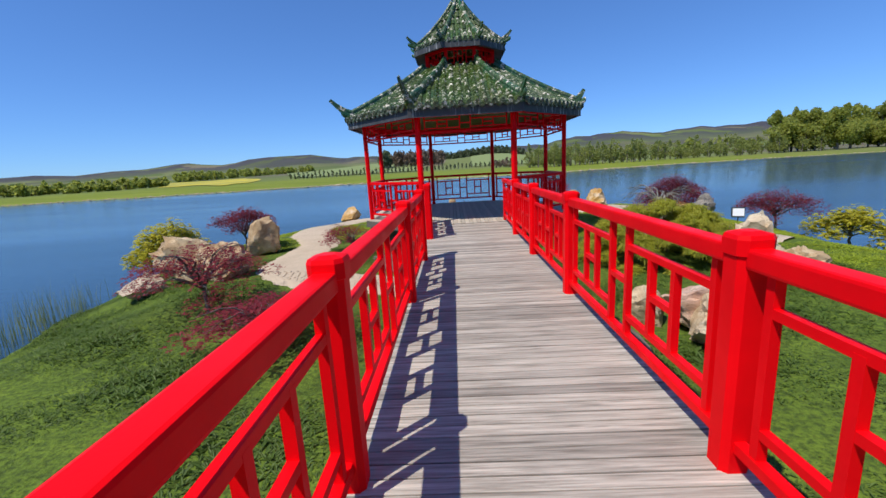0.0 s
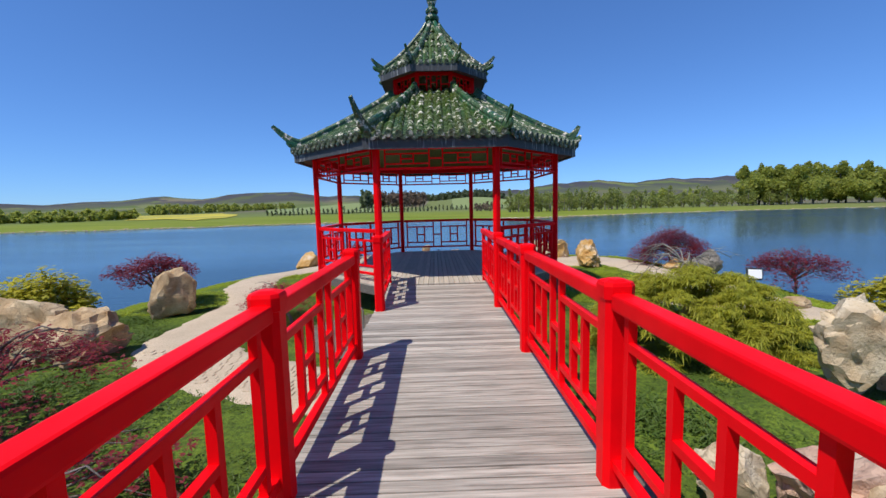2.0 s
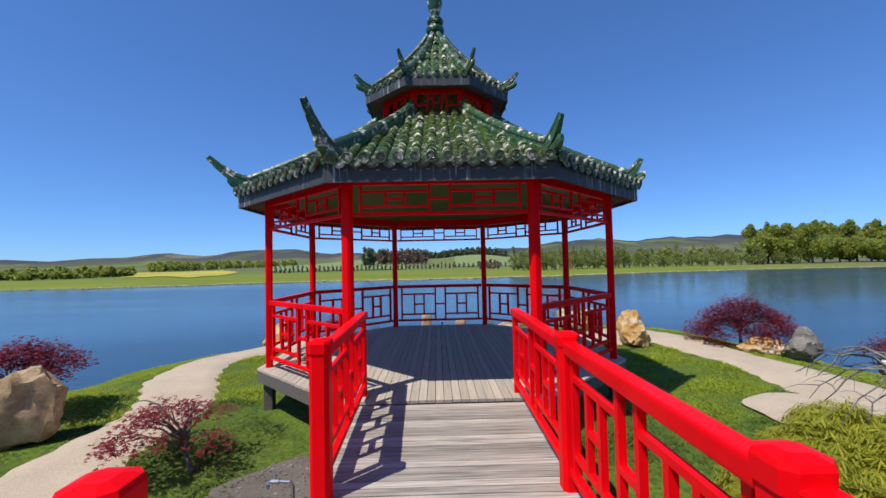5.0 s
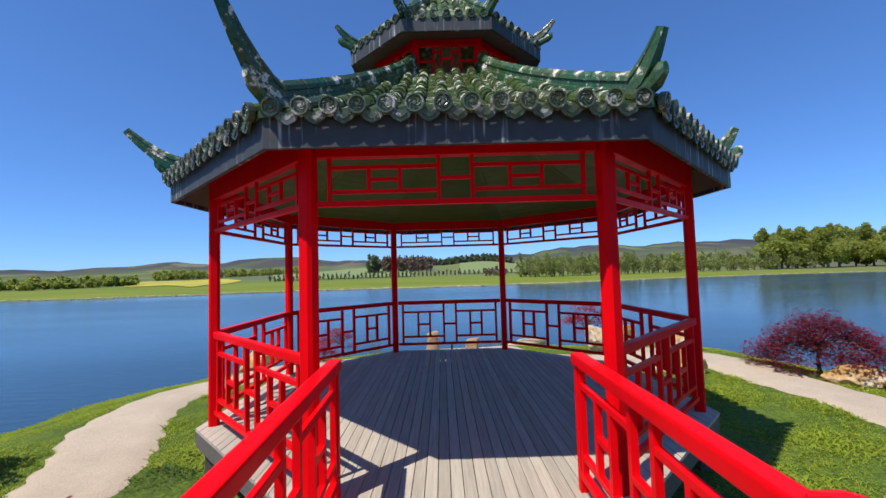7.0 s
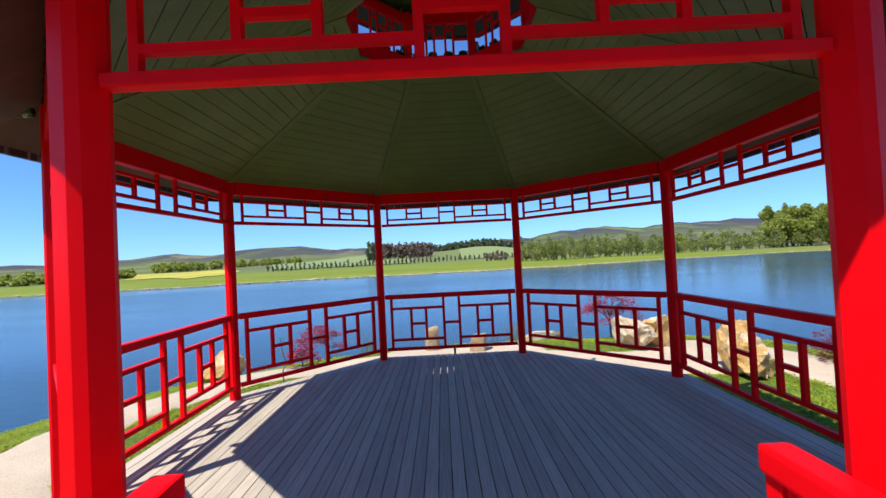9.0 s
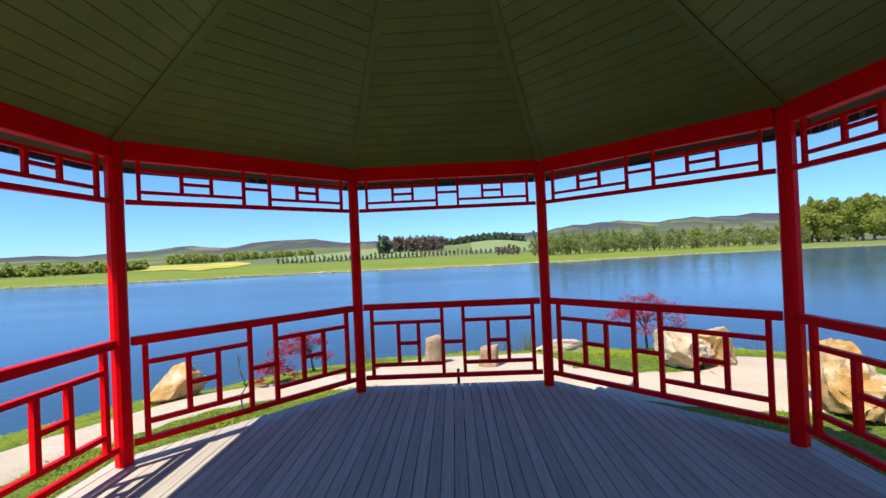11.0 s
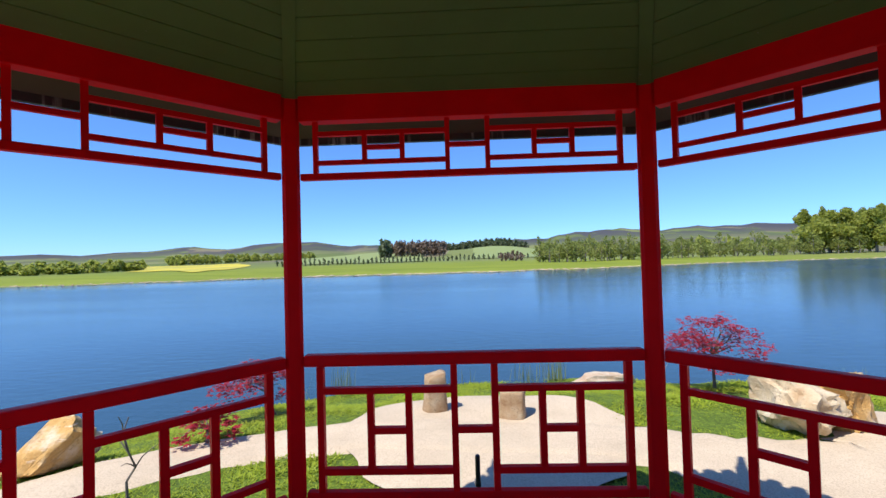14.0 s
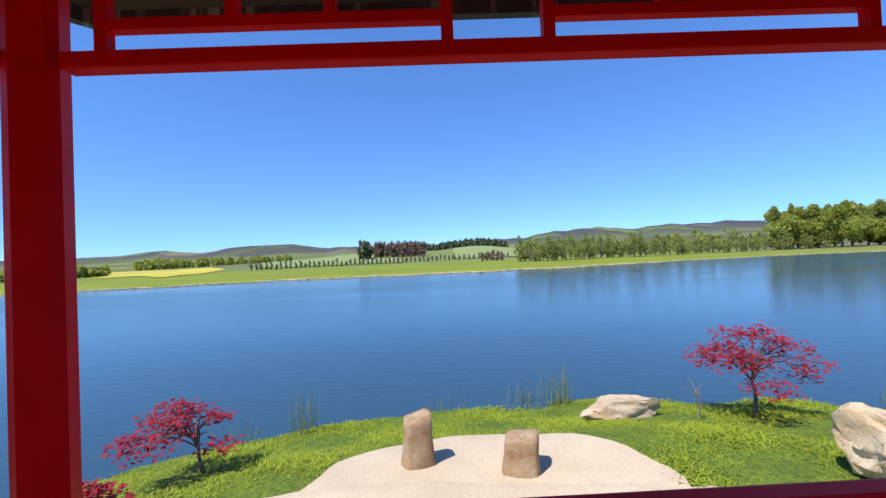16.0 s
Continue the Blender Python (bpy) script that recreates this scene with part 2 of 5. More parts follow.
def make_ground():
    m, n, l, b = shader("grass_and_fields", (0.1, 0.17, 0.03), 0.9, spec=0.15)
    at = coords(n, l)
    g1 = noise_tex(n, l, at, 2.4, 6, 0.7)
    g2 = noise_tex(n, l, at, 21, 4, 0.7)
    near = ramp(n, l, g1, [(0.30, (0.075, 0.115, 0.016)), (0.52, (0.125, 0.185, 0.022)), (0.75, (0.175, 0.24, 0.028))])
    near = mixed(n, l, ramp(n, l, g2, [(0.38, (0.8, 0.8, 0.8)), (0.56, (0, 0, 0))]), near, (0.04, 0.062, 0.014))
    v = n.new("ShaderNodeTexVoronoi")
    v.inputs["Scale"].default_value = 1.0
    l.new(coords(n, l, (0.009, 0.0065, 0.0)), v.inputs["Vector"])
    sep = n.new("ShaderNodeSeparateColor")
    l.new(v.outputs["Color"], sep.inputs[0])
    cells = ramp(n, l, sep.outputs[0], [(0.0, (0.10, 0.135, 0.035)), (0.3, (0.14, 0.175, 0.05)), (0.5, (0.175, 0.19, 0.07)), (0.7, (0.075, 0.10, 0.035)), (0.85, (0.21, 0.18, 0.11)), (1.0, (0.06, 0.075, 0.04))])
    r = n.new("ShaderNodeVectorMath")
    r.operation = "LENGTH"
    g = n.new("ShaderNodeNewGeometry")
    l.new(g.outputs["Position"], r.inputs[0])
    mr = n.new("ShaderNodeMapRange")
    mr.inputs["From Min"].default_value, mr.inputs["From Max"].default_value = 112, 150
    l.new(r.outputs["Value"], mr.inputs[0])
    bank = ramp(n, l, noise_tex(n, l, coords(n, l, (0.05, 0.3, 0.3)), 1.0, 4), [(0.35, (0.14, 0.185, 0.021)), (0.65, (0.205, 0.24, 0.03))])
    mr2 = n.new("ShaderNodeMapRange")
    mr2.inputs["From Min"].default_value, mr2.inputs["From Max"].default_value = 35, 50
    l.new(r.outputs["Value"], mr2.inputs[0])
    c = mixed(n, l, mr2.outputs[0], near, bank)
    c = mixed(n, l, mr.outputs[0], c, cells)
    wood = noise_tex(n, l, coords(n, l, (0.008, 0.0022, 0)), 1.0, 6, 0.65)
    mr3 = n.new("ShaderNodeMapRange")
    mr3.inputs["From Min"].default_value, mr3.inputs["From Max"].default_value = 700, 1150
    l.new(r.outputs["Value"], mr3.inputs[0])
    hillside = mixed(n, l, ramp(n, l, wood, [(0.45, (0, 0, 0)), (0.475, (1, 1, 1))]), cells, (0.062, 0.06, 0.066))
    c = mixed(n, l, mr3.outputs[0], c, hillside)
    l.new(c, b.inputs["Base Color"])
    relief(n, l, b, g2, 0.6, 0.04)
    return m


FASCIA = make_fascia()
SAND = make_sand("pale_gravel_path", (0.60, 0.485, 0.35), (0.50, 0.40, 0.285), 5.0)
SAND_SETT = make_sand("pale_setts", (0.59, 0.475, 0.34), (0.50, 0.395, 0.275), 9.0)
MULCH = make_sand("grey_gravel_mulch", (0.20, 0.175, 0.145), (0.13, 0.11, 0.09), 14.0)
WATER = make_water()
GRASS = make_ground()


def make_canola():
    m, n, l, b = shader("canola_bloom", (0.5, 0.42, 0.03), 0.9)
    at = coords(n, l, (0.05, 0.02, 0.02))
    l.new(ramp(n, l, noise_tex(n, l, at, 1.0, 5, 0.65), [(0.35, (0.24, 0.25, 0.05)), (0.55, (0.50, 0.42, 0.03)), (0.7, (0.58, 0.47, 0.02))]), b.inputs["Base Color"])
    return m


CANOLA = make_canola()
HILLGREEN = shader("spring_pasture", (0.20, 0.245, 0.075), 0.9)[0]
BLACK = paint("black_metal", (0.015, 0.015, 0.016), (0.06, 0.06, 0.06), 0.4)
STEEL = shader("galvanised_steel", (0.45, 0.46, 0.47), 0.35, 0.9)[0]
WHITE = shader("white_lamp_glass", (0.82, 0.82, 0.8), 0.2)[0]
SOFFIT = paint("soffit_brown_paint", (0.10, 0.075, 0.06), (0.2, 0.17, 0.14), 0.6)


# ---- building helpers ----
def part(name, bm, material, parent=None, label=""):
    me = bpy.data.meshes.new(name)
    bm.to_mesh(me)
    bm.free()
    return placed(name, me, material, parent, label)


def placed(name, me, material, parent=None, label=""):
    if not me.materials:
        me.materials.append(material)
    ob = new(name, me)
    if parent is not None:
        ob.parent = parent
    if label:
        ob["label"] = label
    return ob


def from_arrays(name, verts, faces, material, parent=None, label="", smooth=False):
    me = bpy.data.meshes.new(name)
    me.from_pydata([tuple(v) for v in verts], [], [tuple(f) for f in faces])
    if smooth:
        me.polygons.foreach_set("use_smooth", [True] * len(me.polygons))
    me.update()
    return placed(name, me, material, parent, label)


def beam(bm, p, q, w, h, bevel=0.0, up=(0, 0, 1)):
    """A bar from p to q, w wide and h high (along up), centred on the line."""
    p, q = Vector(p), Vector(q)
    d = (q - p).normalized()
    u = Vector(up)
    side = d.cross(u)
    if side.length < 1e-4:
        side = d.cross(Vector((1, 0, 0)))
    side.normalize()
    u = side.cross(d).normalized()
    vs = []
    for e in (p, q):
        for a, b in ((-1, -1), (1, -1), (1, 1), (-1, 1)):
            vs.append(bm.verts.new(e + side * (a * w / 2) + u * (b * h / 2)))
    fs = [bm.faces.new([vs[i] for i in f]) for f in ((3, 2, 1, 0), (4, 5, 6, 7), (0, 1, 5, 4), (1, 2, 6, 5), (2, 3, 7, 6), (3, 0, 4, 7))]
    if bevel:
        es = list({e for f in fs for e in f.edges})
        bmesh.ops.bevel(bm, geom=es, offset=bevel, segments=2, affect="EDGES", profile=0.6)


def bar_mesh(p, q, w, h, bevel=0.0, up=(0, 0, 1)):
    bm = bmesh.new()
    beam(bm, p, q, w, h, bevel, up)
    return bm


def prism(bm, outline, z0, z1):
    lo = [bm.verts.new((x, y, z0)) for x, y in outline]
    hi = [bm.verts.new((x, y, z1)) for x, y in outline]
    k = len(outline)
    bm.faces.new(lo[::-1])
    bm.faces.new(hi)
    for i in range(k):
        j = (i + 1) % k
        bm.faces.new((lo[i], lo[j], hi[j], hi[i]))
    return lo, hi


def loft(bm, rings, close=True):
    """Joins rings of equal length into a skin; the first and last are capped."""
    made = [[bm.verts.new(p) for p in r] for r in rings]
    k = len(made[0])
    for a, b in zip(made, made[1:]):
        for i in range(k):
            j = (i + 1) % k
            bm.faces.new((a[i], a[j], b[j], b[i]))
    if close:
        bm.faces.new(made[0][::-1])
        bm.faces.new(made[-1])


def tube(bm, pts, radii, sides=7):
    rings = []
    for i, p in enumerate(pts):
        p = Vector(p)
        d = (Vector(pts[min(i + 1, len(pts) - 1)]) - Vector(pts[max(i - 1, 0)])).normalized()
        a = d.cross(Vector((0.31, 0.17, 0.94)))
        if a.length < 1e-3:
            a = d.cross(Vector((1, 0, 0)))
        a.normalize()
        b = d.cross(a)
        rings.append([p + (a * math.cos(t) + b * math.sin(t)) * radii[i] for t in (2 * math.pi * k / sides for k in range(sides))])
    loft(bm, rings)


def thing(name, label, category, group="", kind="", at=(0, 0, 0)):
    e = new(name)
    e.empty_display_size = 0.2
    e.location = at
    return tagged(e, label, category, group, kind)


def smoothstep(t):
    t = np.clip(t, 0, 1)
    return t * t * (3 - 2 * t)


# ---- the lie of the land ----
WATER_Z = -1.30
SHORE = [(-6.1, 7.1), (-4.5, 8.2), (-1.9, 9.3), (0.8, 9.75), (4.1, 9.75), (6.9, 9.2), (8.8, 8.1), (10.0, 6.0), (10.4, 3.0), (10.4, 1.0), (10.3, -1.0), (9.9, -3.2),
         (10.6, -6), (12, -10), (15, -16), (22, -26), (40, -60), (-40, -60), (-20, -28), (-12, -16), (-8.8, -10), (-7.9, -6.8), (-8.7, -5.0), (-9.2, -2.5), (-9.4, 0.0),
         (-9.0, 2.5), (-8.4, 4.5), (-7.4, 5.9)]
# compass bearing in degrees from ahead, height of the skyline in metres at 1500 m
SKYLINE = [(-180, 20), (-70, 26), (-51, 29), (-45, 25), (-41, 27), (-34, 46), (-30, 36), (-27, 46), (-22.5, 60), (-18, 52), (-14, 40), (-1, 36), (9, 46), (13, 52), (20, 73), (26, 62), (33, 66), (41, 60), (60, 50), (180, 20)]
# metres from the pavilion to the far shore, by bearing
FAR_SHORE = [(-180, 110), (-60, 102), (-51, 93), (-44, 84), (-34, 77), (-27, 74), (-20, 72), (-6, 69), (5, 68), (18, 75), (25, 85), (32, 96), (37, 105), (45, 124), (52, 142), (180, 142)]


def curve_points(pts, closed=False, n=6):
    """Catmull-Rom through the points."""
    p = [np.array(q, float) for q in pts]
    k = len(p)
    out = []
    for i in range(k if closed else k - 1):
        a, b, c, d = (p[(i + j) % k] if closed else p[min(max(i + j, 0), k - 1)] for j in (-1, 0, 1, 2))
        for s in range(n):
            t = s / n
            out.append(0.5 * (2 * b + (c - a) * t + (2 * a - 5 * b + 4 * c - d) * t ** 2 + (3 * b - a - 3 * c + d) * t ** 3))
    if not closed:
        out.append(p[-1])
    return np.array(out)


SHORE_LINE = curve_points(SHORE, True, 4)


def shore_distance(x, y):
    """Metres inside (+) or outside (-) the near shore."""
    x, y = np.asarray(x, float), np.asarray(y, float)
    best = np.full(x.shape, 1e9)
    inside = np.zeros(x.shape, bool)
    k = len(SHORE_LINE)
    for i in range(k):
        (ax, ay), (bx, by) = SHORE_LINE[i], SHORE_LINE[(i + 1) % k]
        dx, dy = bx - ax, by - ay
        t = np.clip(((x - ax) * dx + (y - ay) * dy) / (dx * dx + dy * dy), 0, 1)
        best = np.minimum(best, np.hypot(x - ax - t * dx, y - ay - t * dy))
        cross = (ay > y) != (by > y)
        inside ^= cross & (x < (bx - ax) * (y - ay) / (by - ay + 1e-12) + ax)
    return np.where(inside, best, -best)


def far_edge(bearing):
    return np.interp(bearing, [a for a, _ in FAR_SHORE], [r for _, r in FAR_SHORE]) + 0.8 * np.sin(bearing * 0.21) + 0.7 * np.sin(bearing * 0.63 + 1)


def height(x, y):
    x, y = np.asarray(x, float), np.asarray(y, float)
    d = shore_distance(x, y)
    r = np.hypot(x, y)
    brg = np.degrees(np.arctan2(x, y))
    top = np.interp(y, [-14, -6, 0, 4, 7, 8.5, 10], [0.80, 0.72, 0.64, 0.57, 0.55, 0.44, 0.34])
    near = np.where(d > 0, WATER_Z + top * smoothstep(d / 3.2) ** 0.8, WATER_Z + np.maximum(0.4 * d, -1.6))
    near = near + 0.035 * np.sin(1.7 * x + 0.6 * y) * np.sin(1.3 * y - 0.4 * x) * (d > -1)
    sky_h = np.interp(brg, [a for a, _ in SKYLINE], [h for _, h in SKYLINE]) + 3.0 * np.sin(brg * 0.9) + 1.8 * np.sin(brg * 2.3 + 1)
    df = r - far_edge(brg)
    far = np.where(df > 0, WATER_Z + 0.85 * smoothstep(df / 16) + 0.004 * np.maximum(df - 16, 0), WATER_Z + np.maximum(0.2 * df, -1.6))
    far = far + sky_h * smoothstep((r - 380) / 1120) ** 1.35 * (df > 0)
    far = far + (7.5 * np.exp(-((x + 50) / 75) ** 2 - ((y - 430) / 130) ** 2) + 8.5 * np.exp(-((x - 45) / 42) ** 2 - ((y - 400) / 110) ** 2)) * (df > 0)
    far = far + 1.2 * smoothstep((r - 200) / 300) * np.sin(x * 0.011 + 1) * np.sin(y * 0.013)
    return np.where(y < -58, np.maximum(near, -0.6), np.maximum(near, far))


def stretched(lo, hi, step, edge, ratio):
    """Grid lines: even between lo and hi, then ever wider out to the edges."""
    mid = list(np.arange(lo, hi + 1e-6, step))
    out, s, v = [], step, hi
    while v < edge:
        s *= ratio
        v += s
        out.append(v)
    back, s, v = [], step, lo
    while v > -edge:
        s *= ratio
        v -= s
        back.append(v)
    return np.array(back[::-1] + mid + out)


def grid_mesh(name, gx, gy, zfun, material):
    X, Y = np.meshgrid(gx, gy)
    Z = zfun(X, Y)
    nx, ny = len(gx), len(gy)
    me = bpy.data.meshes.new(name)
    verts = np.stack([X.ravel(), Y.ravel(), Z.ravel()], 1)
    i = (np.arange(ny - 1)[:, None] * nx + np.arange(nx - 1)[None, :]).ravel()
    faces = np.stack([i, i + 1, i + nx + 1, i + nx], 1)
    me.from_pydata(verts.tolist(), [], faces.tolist())
    me.polygons.foreach_set("use_smooth", [True] * len(me.polygons))
    return placed(name, me, material)


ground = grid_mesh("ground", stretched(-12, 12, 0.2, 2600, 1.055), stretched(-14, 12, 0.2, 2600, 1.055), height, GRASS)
tagged(ground, "green lawn banks, lakeside pasture and rolling hills", "ground", kind="structure")
wgx = stretched(-12, 12, 4, 170, 1.3)
water = grid_mesh("water", wgx, stretched(-14, 30, 4, 150, 1.3), lambda X, Y: np.full(X.shape, WATER_Z), WATER)
tagged(water, "deep blue rippled lake water reflecting clear sky", "lake", kind="structure")


def drape(name, outline_fn, nu, nv, lift, material):
    """A sheet over the ground: outline_fn(u, v) gives x, y."""
    U, V = np.meshgrid(np.linspace(0, 1, nu), np.linspace(0, 1, nv))
    X, Y = outline_fn(U, V)
    Z = height(X, Y) + lift
    i = (np.arange(nv - 1)[:, None] * nu + np.arange(nu - 1)[None, :]).ravel()
    f = np.stack([i, i + 1, i + nu + 1, i + nu], 1)
    return from_arrays(name, np.stack([X.ravel(), Y.ravel(), Z.ravel()], 1), f, material, smooth=True)


def polar(b0, b1, r0, r1):
    return lambda u, v: ((r0 + (r1 - r0) * v) * np.sin(np.radians(b0 + (b1 - b0) * u)), (r0 + (r1 - r0) * v) * np.cos(np.radians(b0 + (b1 - b0) * u)))


def canola_xy(u, v):
    r = 122 + 150 * v + 14 * np.sin(u * 7) + 6 * np.sin(u * 17 + 1)
    b = np.radians(-40 + 11 * u + 1.2 * np.sin(v * 5) + 2.0 * v)
    return r * np.sin(b), r * np.cos(b)


tagged(drape("field", canola_xy, 30, 24, 0.15, CANOLA), "bright yellow canola field in bloom", "field", kind="structure")
tagged(drape("field", polar(-23, -4.5, 150, 420), 24, 24, 0.3, HILLGREEN), "smooth pale green hillside pasture", "field", kind="structure")
tagged(drape("field", polar(2.5, 11.5, 180, 400), 24, 24, 0.3, HILLGREEN), "smooth pale green hillside pasture", "field", kind="structure")

# ---- gravel paths ----
PATH_LEFT = [(-0.9, -6.3, 0.55), (-2.3, -5.75, 0.62), (-3.35, -5.1, 0.66), (-4.05, -4.2, 0.68), (-4.25, -2.9, 0.64), (-4.3, -1.4, 0.6), (-4.75, -0.2, 0.62), (-5.35, 0.9, 0.68), (-5.55, 2.3, 0.62), (-5.0, 3.7, 0.58), (-4.0, 4.75, 0.5), (-2.5, 5.5, 0.45),
             (0.0, 5.6, 0.6), (2.1, 5.3, 0.55), (3.4, 4.7, 0.8), (4.7, 4.4, 1.0), (5.9, 5.4, 0.9), (6.5, 4.5, 0.75), (6.6, 2.9, 0.68), (6.65, 1.0, 0.68), (6.6, -0.5, 0.8), (6.5, -1.9, 0.95), (6.5, -3.1, 0.7), (6.9, -3.9, 0.3)]


def ribbon(name, spec, lift, material):
    c = curve_points([(a, b) for a, b, _ in spec], False, 8)
    w = np.interp(np.linspace(0, 1, len(c)), np.linspace(0, 1, len(spec)), [k for _, _, k in spec])
    t = np.gradient(c, axis=0)
    t /= np.linalg.norm(t, axis=1)[:, None]
    nrm = np.stack([-t[:, 1], t[:, 0]], 1)
    cols = 9
    verts, faces = [], []
    for i in range(len(c)):
        for j in range(cols):
            s = j / (cols - 1) * 2 - 1
            wob = 1 + 0.07 * math.sin(i * 1.9 + (3 if s > 0 else 0)) * abs(s)
            x, y = c[i] + nrm[i] * (s * w[i] * wob)
            verts.append((x, y, float(height(x, y)) + lift - (0.05 if j in (0, cols - 1) else 0)))
    for i in range(len(c) - 1):
        for j in range(cols - 1):
            a = i * cols + j
            faces.append((a, a + 1, a + cols + 1, a + cols))
    return from_arrays(name, verts, faces, material, smooth=True), c, w


path_ob, PATH_C, PATH_W = ribbon("path", PATH_LEFT, 0.045, SAND)
tagged(path_ob, "winding pale crushed-gravel garden path", "path", kind="structure")


def plaza_xy(u, v):
    a = u * 2 * math.pi
    r = v * (1.0 + 0.03 * np.sin(3 * a) + 0.02 * np.sin(8 * a + 1) + 0.012 * np.sin(15 * a))
    return 0.28 + 1.95 * r * np.cos(a), 5.75 + 1.75 * r * np.sin(a)


tagged(drape("path", plaza_xy, 64, 10, 0.03, SAND), "rounded pale gravel clearing beside the lake", "path", kind="structure")


def apron_xy(u, v):
    a = u * 2 * math.pi
    r = v * (1.0 + 0.07 * np.sin(3 * a + 1) + 0.03 * np.sin(8 * a))
    return 5.5 + 1.15 * r * np.cos(a), -2.15 + 0.95 * r * np.sin(a)


tagged(drape("path", apron_xy, 48, 8, 0.035, SAND), "pale gravel spilling over the lawn beside the path", "path", kind="structure")


def bed_xy(u, v):
    a = u * 2 * math.pi
    r = v * (1.0 + 0.08 * np.sin(5 * a) + 0.05 * np.sin(9 * a))
    return -0.95 + 1.25 * r * np.cos(a), -3.95 + 1.3 * r * np.sin(a)


tagged(drape("garden_bed", bed_xy, 40, 8, 0.03, MULCH), "bare grey gravel bed beside the bridge", "garden bed", kind="structure")


def bed2_xy(u, v):
    a = u * 2 * math.pi
    r = v * (1.0 + 0.08 * np.sin(4 * a + 1) + 0.05 * np.sin(7 * a))
    return 0.35 + 1.15 * r * np.cos(a), -8.9 + 2.6 * r * np.sin(a)


tagged(drape("garden_bed", bed2_xy, 48, 10, 0.03, MULCH), "grey gravel bed under the footbridge", "garden bed", kind="structure")


def off_path(x, y):
    """Metres outside the paths and beds."""
    d = np.full(x.shape, 1e9)
    for (cx, cy), w in zip(PATH_C, PATH_W):
        d = np.minimum(d, np.hypot(x - cx, y - cy) - w)
    d = np.minimum(d, (np.hypot((x - 0.28) / 1.95, (y - 5.75) / 1.75) - 1) * 1.6)
    d = np.minimum(d, (np.hypot((x + 0.95) / 1.25, (y + 3.95) / 1.3) - 0.95) * 1.1)
    d = np.minimum(d, (np.hypot((x - 5.5) / 1.15, (y + 2.15) / 0.95) - 0.95) * 0.9)
    return np.minimum(d, (np.hypot((x - 0.35) / 1.15, (y + 8.9) / 2.6) - 0.95) * 1.8)


# ---- footbridge ----
BX = {-1: -0.87, 1: 0.845}          # rail centre lines
BX_END = {-1: -0.965, 1: 0.88}      # where the rails meet the pavilion
POST_Y = [-15.9, -13.7, -11.2, -8.65, -6.69, -4.87]
RAIL_END = -2.69
LAT_U = [0.045, 0.186, 0.297, 0.436, 0.556, 0.692, 0.806, 0.955]


def post_mesh(side, z0, z1, cap):
    """Square post with eased corners and a low pointed top."""
    bm = bmesh.new()
    h, c = side / 2, side * 0.2
    def ring(k, z):
        return [(x * k, y * k, z) for x, y in ((-h + c, -h), (h - c, -h), (h, -h + c), (h, h - c), (h - c, h), (-h + c, h), (-h, h - c), (-h, -h + c))]
    if cap:
        loft(bm, [ring(1, z0), ring(1, z1 - 0.10), ring(1.13, z1 - 0.095), ring(1.15, z1 - 0.03), ring(1.05, z1 - 0.012), ring(0.5, z1)])
    else:
        loft(bm, [ring(1.0, z0), ring(1.0, z1)])
    bmesh.ops.recalc_face_normals(bm, faces=bm.faces)
    me = bpy.data.meshes.new("post")
    bm.to_mesh(me)
    bm.free()
    return me


def lattice(parent, a, b, z0, z1, t, zi0, zi1, zm, top=None):
    """The bars of one panel between points a and b: two framed squares with a bridge piece between."""
    a, b = Vector(a), Vector(b)
    P = lambda u, z: a + (b - a) * u + Vector((0, 0, z))
    n = (b - a).cross(Vector((0, 0, 1))).normalized()
    def up(u, za, zb):
        part("bar", bar_mesh(P(u, za), P(u, zb), t, t, 0, n), RED, parent)
    def flat(ua, ub, z):
        part("bar", bar_mesh(P(ua, z), P(ub, z), t * 0.96, t * 0.96), RED, parent)
    for u in (LAT_U[0], LAT_U[3], LAT_U[4], LAT_U[7]):
        up(u, z0, z1)
    for i, j in ((0, 3), (4, 7)):
        flat(LAT_U[i], LAT_U[j], zi0)
        flat(LAT_U[i], LAT_U[j], zi1)
        for k in (i + 1, i + 2):
            up(LAT_U[k], zi0, zi1)
        flat(LAT_U[i + 1], LAT_U[i + 2], zm)
    flat(LAT_U[3], LAT_U[4], zm)


bridge = thing("footbridge", "timber footbridge with glossy red lattice railings", "bridge")
post_me = post_mesh(0.135, -0.02, 1.08, True)
for side in (-1, 1):
    ys = POST_Y + [RAIL_END]
    for i, y in enumerate(POST_Y):
        off = 0.05 if side > 0 else 0.0
        p = placed("post", post_me, RED, bridge)
        p.location = (BX[side], y + off, 0)
    for ya, yb in zip(ys, ys[1:]):
        last = yb == RAIL_END
        if side < 0 and yb == POST_Y[-1]:
            continue            # gap in the railing
        a = Vector((BX[side], ya + 0.06 + (0.05 if side > 0 else 0), 0))
        b = Vector((BX_END[side] if last else BX[side], yb - (0 if last else 0.06) + (0.05 if side > 0 and not last else 0), 0))
        rail = part("handrail", bar_mesh(a + Vector((0, 0, 0.975)), b + Vector((0, 0, 0.975)), 0.10, 0.085, 0.014), RED, bridge)
        part("bottom_rail", bar_mesh(a + Vector((0, 0, 0.13)), b + Vector((0, 0, 0.13)), 0.055, 0.055, 0.006), RED, rail)
        lattice(rail, a, b, 0.15, 0.94, 0.042, 0.28, 0.79, 0.535)
        if last:
            part("end_post", bar_mesh(b + Vector((0, -0.03, 0.0)), b + Vector((0, -0.03, 0.95)), 0.06, 0.06, 0.006), RED, rail)
